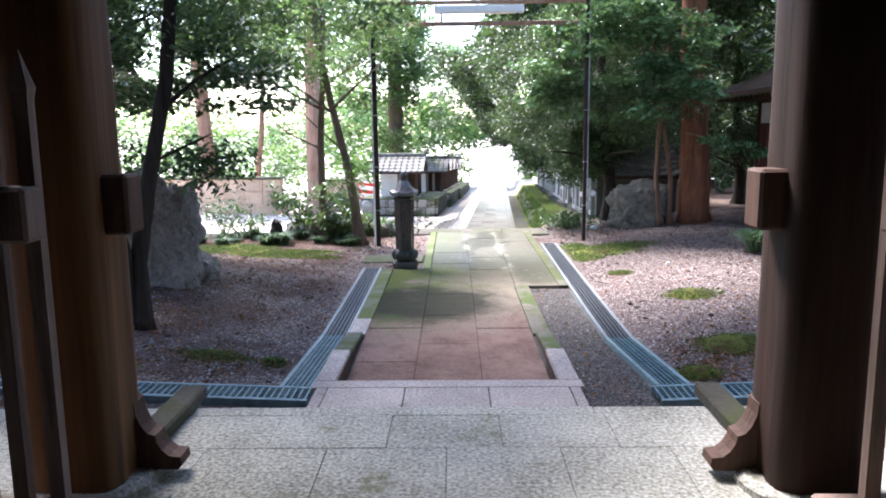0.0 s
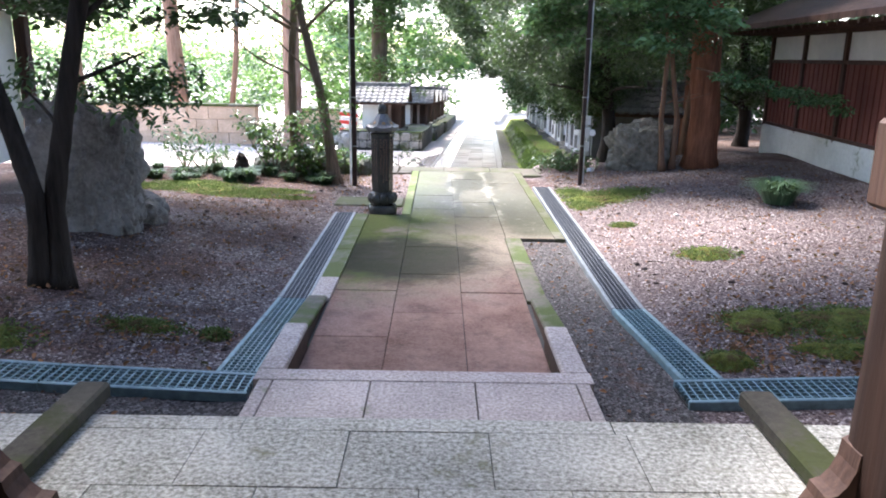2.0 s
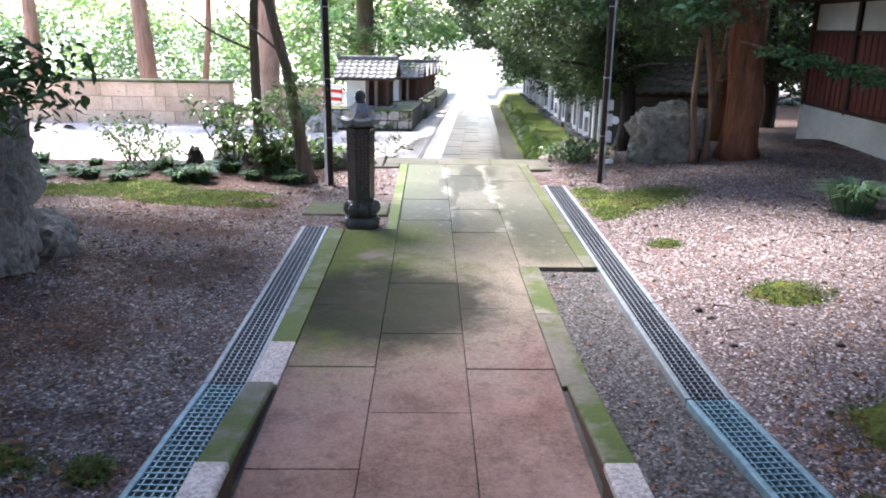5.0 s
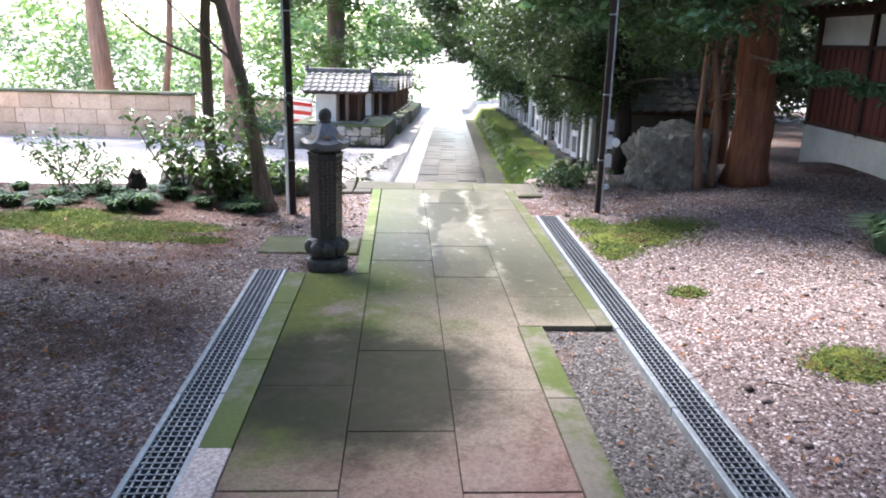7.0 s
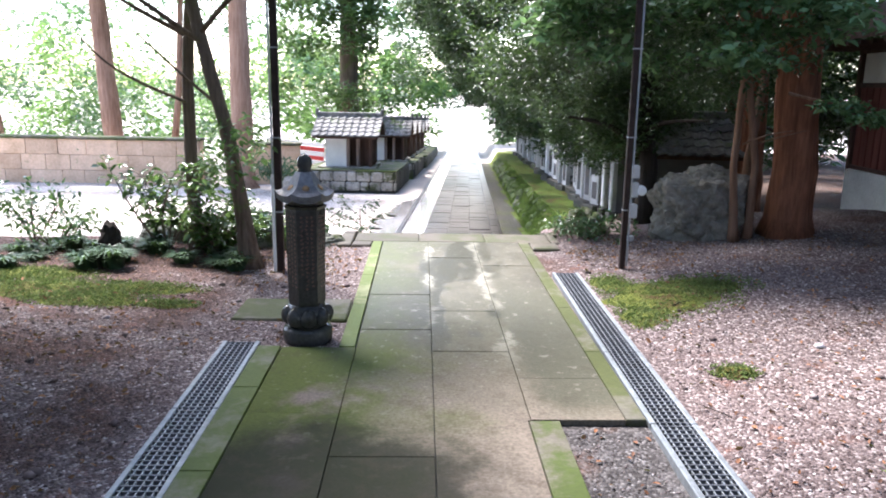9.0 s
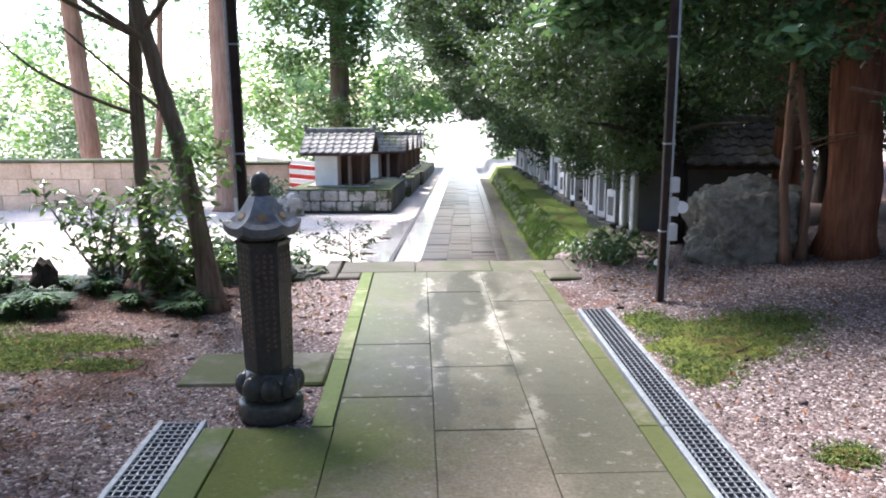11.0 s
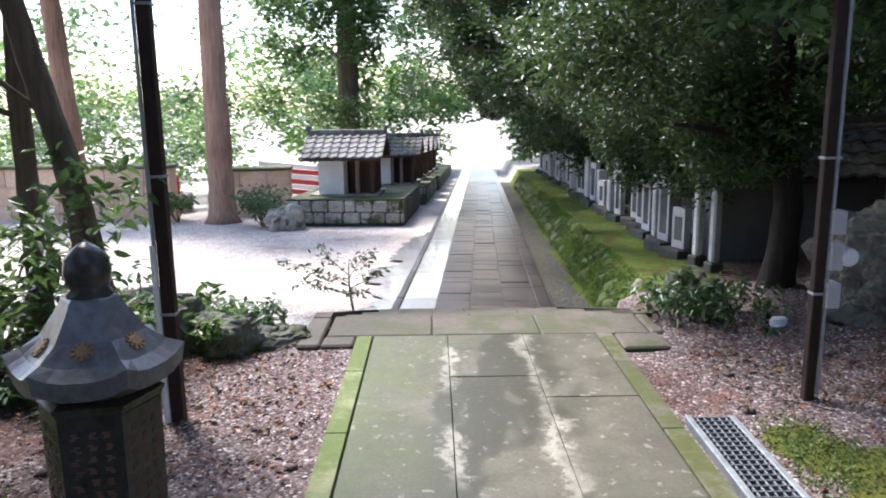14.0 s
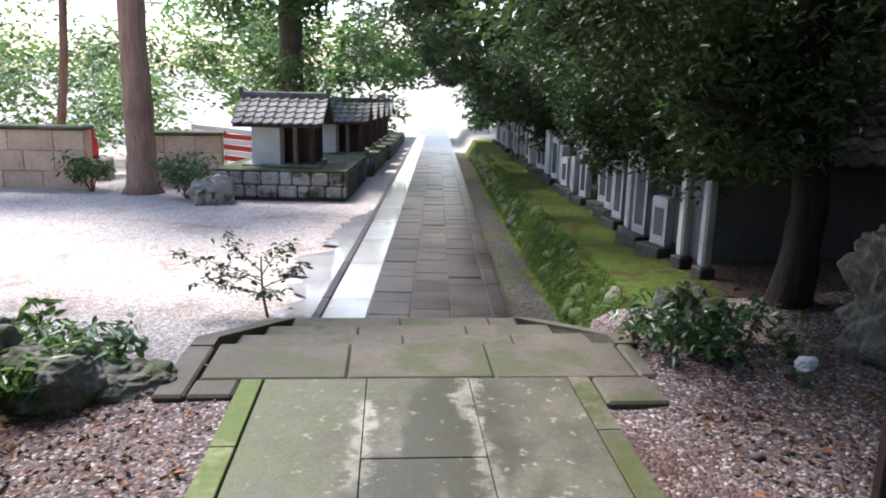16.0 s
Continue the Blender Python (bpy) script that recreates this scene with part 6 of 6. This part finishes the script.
def pebbles(n, xr, yr, s0, s1, mat, label, seed):
    g = np.random.default_rng(seed)
    base = np.array([(1, 0, 0), (-1, 0, 0), (0, 1, 0), (0, -1, 0), (0, 0, 0.6), (0, 0, -0.6)], float)
    tri = np.array([(0, 2, 4), (2, 1, 4), (1, 3, 4), (3, 0, 4), (2, 0, 5), (1, 2, 5), (3, 1, 5), (0, 3, 5)])
    V, F = [], []
    k = 0
    while k < n:
        x, y = g.uniform(*xr), g.uniform(*yr)
        if not scatter_ok(x, y):
            n -= 1
            continue
        a = g.uniform(0, 6.28)
        s = g.uniform(s0, s1)
        b = base * (s * g.uniform(0.7, 1.2, (6, 3)))
        c, d = math.cos(a), math.sin(a)
        b = np.stack([b[:, 0] * c - b[:, 1] * d, b[:, 0] * d + b[:, 1] * c, b[:, 2]], 1)
        V.append(b + (x, y, ground_z(x, y) + s * 0.2))
        F.append(tri + 6 * k)
        k += 1
    tagged(new("loose_gravel", fast_mesh("loose_gravel", np.concatenate(V), np.concatenate(F), mat)), label, "gravel", "", "stuff")


def pebble_mat():
    m, t, b = nodes("loose pebble")
    r = t.nodes.new("ShaderNodeNewGeometry").outputs["Random Per Island"]
    t.links.new(ramp(t, r, [(0.0, (0.05, 0.038, 0.036)), (0.6, (0.15, 0.115, 0.11)), (0.9, (0.27, 0.23, 0.22)), (1.0, (0.60, 0.57, 0.55))]), b.inputs["Base Color"])
    b.inputs["Roughness"].default_value = 0.85
    b.inputs["Specular IOR Level"].default_value = 0.15
    return m


M_pebble = pebble_mat()
pebbles(15000, (-3.6, 3.9), (4.0, 9.5), 0.004, 0.011, M_pebble, "loose grey and mauve gravel stones on the terrace", 31)
pebbles(7000, (-4.5, 5.0), (9.0, 12.2), 0.006, 0.012, M_pebble, "loose gravel stones further along the terrace", 32)
pebbles(160, (-3.4, 3.6), (4.7, 11.8), 0.02, 0.04, M_pebble, "scattered larger stones among the gravel", 33)
ok = [p for p in np.stack([g.uniform(-4.2, 5.0, 5200), g.uniform(4.1, 12.2, 5200)], 1) if scatter_ok(*p)]
pos = np.array([(x, y, ground_z(x, y) + 0.012) for x, y in ok])
tagged(new("fallen_leaves", leaves("fallen_leaves", pos, 0.036, M_dead, droop=0.0, seed=6, width=0.5)), "brown fallen leaves scattered over the gravel", "leaves", "", "stuff")

drift = np.concatenate([np.stack([gx0 + g.normal(0, sx0, n0), gy0 + g.normal(0, sy0, n0)], 1) for gx0, gy0, sx0, sy0, n0 in ((1.85, 5.35, 0.2, 0.35, 420), (2.5, 5.1, 0.4, 0.3, 420), (2.9, 6.1, 0.4, 0.4, 260), (-1.75, 5.2, 0.3, 0.15, 240), (-2.4, 5.9, 0.5, 0.6, 300), (-1.0, 11.3, 0.4, 0.5, 420), (1.9, 11.7, 0.4, 0.4, 260), (-2.2, 8.2, 0.6, 0.9, 300))])
pos = np.array([(x, y, ground_z(x, y) + 0.02) for x, y in drift if scatter_ok(x, y)])
tagged(new("leaf_litter", leaves("leaf_litter", pos, 0.038, M_dead, droop=0.0, seed=16, width=0.5)), "drifts of small red-brown dead leaves between the moss", "leaves", "", "stuff")

tw = random.Random(91)
bm = bmesh.new()
for k in range(70):
    x, y = tw.uniform(-4.2, 4.6), tw.uniform(4.8, 12.1)
    if not scatter_ok(x, y):
        continue
    a, L = tw.uniform(0, 6.28), tw.uniform(0.08, 0.34)
    z = ground_z(x, y) + 0.018
    limb(bm, (x, y, z), (x + L * math.cos(a), y + L * math.sin(a), z + tw.uniform(-0.004, 0.02)), tw.uniform(0.002, 0.005), 0.0012, 0.08, 5, 4, k)
tagged(thing("fallen_twigs", bm, M_barkdark, "thin dark fallen twigs scattered on the gravel", "twigs"), "thin dark fallen twigs scattered on the gravel", "twigs", "", "stuff")

# ---- paving, kerbs and slabs ----
def slab(parent, name, x0, x1, y0, y1, zf, mat, gap=0.004, thick=0.1, bev=0.003, label=""):
    bm = bmesh.new()
    box(bm, x0 + gap, x1 - gap, y0 + gap, y1 - gap, -thick, 0.0, bev)
    for v in bm.verts:
        v.co.z += zf(v.co.y)
    return part(name, bm, mat, parent, label)


g = random.Random(17)
ys = [3.80, 3.69, 3.29, 2.78, 2.27, 1.76, 1.25, 0.74, 0.2, -0.5, -1.2, -2.0, -2.8]
for r, (y1, y0) in enumerate(zip(ys, ys[1:])):
    if r == 0:
        cuts = [-5.2, -4.2, -3.3, -2.4, -1.5, -0.75, -0.01, 0.72, 1.25, 2.0, 2.9, 3.9, 5.0]
    elif r % 2:
        cuts = [-5.2, -4.3, -3.2, -2.3, -1.42, -0.88, -0.32, 0.22, 0.76, 1.22, 2.0, 2.9, 3.9, 5.0]
    else:
        cuts = [-5.2, -4.0, -3.0, -2.1, -1.15, -0.59, -0.04, 0.48, 0.98, 1.6, 2.4, 3.4, 5.0]
    for a, b in zip(cuts, cuts[1:]):
        dz = g.uniform(-0.0015, 0.0015)
        slab(platform, "slab", a, b, y0, y1, lambda y, d=dz: 0.09 + d, M_granite, 0.0015, 0.1, 0.0015)

step = empty("step", pose(0, 0, 0), "broad pink granite step before the gate", "step", "", "structure")
for a, b in ((-0.84, -0.77), (-0.77, -0.30), (-0.30, 0.20), (0.20, 0.685), (0.685, 0.755)):
    slab(step, "slab", a, b, 3.803, 4.36, lambda y: 0.0, M_pinkgranite, 0.003, 0.2)
slab(step, "kerb", -0.87, 0.78, 4.36, 4.49, lambda y: 0.001, M_pinkgranite, 0.003, 0.3)

kerbs = empty("kerb", pose(0, 0, 0), "granite and mossy stone kerbs edging the sunken path", "kerb", "", "structure")
for x0, x1 in ((-0.875, -0.74), (0.64, 0.775)):
    slab(kerbs, "kerb_stone", x0, x1, 4.49, 5.18, lambda y: -0.01 * (y - 4.49), M_pinkgranite, 0.003, 0.04, 0.008)
    slab(kerbs, "kerb_footing", x0 + 0.006, x1 - 0.006, 4.49, 5.18, lambda y: -0.043 - 0.01 * (y - 4.49), M_pitwall, 0.002, 0.26, 0.004, "rust-brown footing darkened for shade")
slab(kerbs, "kerb_stone", -0.90, -0.755, 5.18, 6.07, lambda y: -0.05 - 0.085 * (y - 5.18), M_mossstone, 0.004, 0.035, 0.010)
slab(kerbs, "kerb_stone", 0.665, 0.80, 5.18, 6.07, lambda y: -0.05 - 0.085 * (y - 5.18), M_mossstone, 0.004, 0.035, 0.010)
for x0, x1 in ((-0.894, -0.761), (0.671, 0.794)):
    slab(kerbs, "kerb_footing", x0, x1, 5.18, 6.07, lambda y: -0.088 - 0.085 * (y - 5.18), M_pitwall, 0.002, 0.22, 0.004, "rust-brown footing darkened for shade")
slab(kerbs, "kerb_stone", -0.89, -0.745, 6.07, 6.6, lambda y: S(y) + 0.012, M_pinkgranite, 0.003)
for y0, y1 in ((6.6, 7.5), (7.5, 8.4), (8.4, 9.06)):
    slab(kerbs, "kerb_stone", -0.89, -0.745, y0, y1, lambda y: S(y) + 0.008, M_pathmoss, 0.003)
for y0, y1 in ((6.07, 7.05), (7.05, 8.0)):
    slab(kerbs, "kerb_stone", 0.645, 0.80, y0, y1, lambda y: S(y) + 0.008, M_mossstone, 0.003)
for y0, y1 in ((9.06, 10.0), (10.0, 10.9), (10.9, 11.7), (11.7, 12.345)):
    slab(kerbs, "kerb_stone", -0.395, -0.29, y0, y1, lambda y: S(y) + 0.004, M_greenkerb, 0.004)
for y0, y1 in ((8.02, 9.0), (9.0, 9.95), (9.95, 10.9), (10.9, 11.8), (11.8, 12.345)):
    slab(kerbs, "kerb_stone", 1.13, 1.235, y0, y1, lambda y: S(y) + 0.004, M_stepstone, 0.003)

path = empty("path", pose(0, 0, 0), "path of large worn stone slabs, rust-brown then mossy green", "path", "", "structure")
cols = [
    (-0.745, -0.285, [4.49, 5.36, 6.3, 7.2, 8.09, 9.06]), (-0.285, 0.185, [4.49, 4.95, 5.82, 6.75, 7.64, 8.53, 9.42, 10.28, 11.3, 12.345]), (0.185, 0.645, [4.49, 5.37, 6.28, 7.15, 8.02]),
    (0.185, 0.66, [8.02, 9.0, 9.85, 10.7, 11.6, 12.345]), (0.66, 1.13, [8.02, 8.56, 9.4, 10.3, 11.3, 12.345]),
]
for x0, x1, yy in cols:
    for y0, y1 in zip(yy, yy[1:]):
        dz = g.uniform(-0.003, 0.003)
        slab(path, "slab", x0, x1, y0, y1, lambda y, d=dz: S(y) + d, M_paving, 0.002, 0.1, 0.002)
bm = bmesh.new()
for a, b, y0, y1 in ((-0.86, 0.76, 4.45, 9.07), (-0.38, 1.22, 8.04, 12.36)):
    vs = [bm.verts.new((x, y, S(y) - 0.016 - 0.002 * (a > -0.6))) for x, y in ((a, y0), (b, y0), (b, y1), (a, y1))]
    bm.faces.new(vs)
part("joint_bed", bm, M_darkwall, path, "dark soil in the joints")

# lower path of small flags, laid in rows
lowpath = empty("lower_path", LOW, "long wet flagstone path leading away between graves and shrines", "path", "", "structure")
bm = bmesh.new()
box(bm, -1.0, 1.0, -0.72, 56, -0.1, -0.006)
part("joint_bed", bm, M_flags, lowpath)
edges = [-0.46, -0.03, 0.38, 0.79]
shared = {}
for c, (a, b) in enumerate(zip(edges, edges[1:])):
    v = -0.75 + 0.17 * (c % 3)
    while v < 26:
        k = g.choice((0.36, 0.42, 0.5))
        key = (c, k)
        if key not in shared:
            bm = bmesh.new()
            box(bm, a + 0.006, b - 0.006, 0.006, k - 0.006, -0.05, 0.0, 0.008)
            shared[key] = mesh_of(bm, "flag", M_flags)
        ob = new("flag", shared[key])
        ob.parent = lowpath
        ob.location = (0, v, g.uniform(-0.004, 0.006))
        ob.rotation_euler = (g.uniform(-0.008, 0.008), g.uniform(-0.008, 0.008), 0)
        v += k
# wet apron slabs, white glare put into their pale base
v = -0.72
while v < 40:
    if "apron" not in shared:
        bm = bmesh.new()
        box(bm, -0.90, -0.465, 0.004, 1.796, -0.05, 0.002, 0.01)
        shared["apron"] = mesh_of(bm, "apron", M_glareflags)
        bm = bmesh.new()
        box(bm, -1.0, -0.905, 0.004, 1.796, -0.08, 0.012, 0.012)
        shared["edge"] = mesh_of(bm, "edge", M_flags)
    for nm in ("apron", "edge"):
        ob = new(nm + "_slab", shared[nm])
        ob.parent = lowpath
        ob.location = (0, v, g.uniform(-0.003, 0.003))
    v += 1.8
for u0, u1 in ((0.80, 0.965),):
    v = -0.9
    while v < 26:
        key = ("kerb", u0)
        if key not in shared:
            bm = bmesh.new()
            box(bm, u0, u1, 0.004, 0.896, -0.08, 0.012, 0.012)
            shared[key] = mesh_of(bm, "kerb", M_flags)
        ob = new("kerb_stone", shared[key])
        ob.parent = lowpath
        ob.location = (0, v, 0)
        v += 0.9
bm = bmesh.new()
V, F = [], []
for c, (a, b) in enumerate(zip(edges, edges[1:])):
    for k in range(70):
        v0, v1 = 26.2 + 0.5 * k + 0.1 * (c % 3), 26.2 + 0.5 * k + 0.49 + 0.1 * (c % 3)
        F.append([len(V) + i for i in range(4)])
        V += [(a + 0.006, v0, 0.0), (b - 0.006, v0, 0.0), (b - 0.006, v1, 0.0), (a + 0.006, v1, 0.0)]
bm.free()
ob = tagged(new("far_flags", fast_mesh("far_flags", np.array(V), np.array(F), M_flags)), "", "", "", "stuff")
ob.parent = lowpath

# shallow puddle on the yard side of the lower path, sky glare in its pale colour
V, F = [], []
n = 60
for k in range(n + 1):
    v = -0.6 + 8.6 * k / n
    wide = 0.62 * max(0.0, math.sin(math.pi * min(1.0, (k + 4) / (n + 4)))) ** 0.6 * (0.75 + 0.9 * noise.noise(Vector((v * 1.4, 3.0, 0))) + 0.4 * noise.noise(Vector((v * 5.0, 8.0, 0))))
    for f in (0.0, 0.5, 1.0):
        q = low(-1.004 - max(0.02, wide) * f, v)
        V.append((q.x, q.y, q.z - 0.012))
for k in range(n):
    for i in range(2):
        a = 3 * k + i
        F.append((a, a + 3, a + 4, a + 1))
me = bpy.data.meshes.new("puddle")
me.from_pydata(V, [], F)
me.materials.append(M_puddleglare)
tagged(new("puddle", me), "shallow rain puddle along the lower path, sky glare in its pale colour", "water", "", "structure")
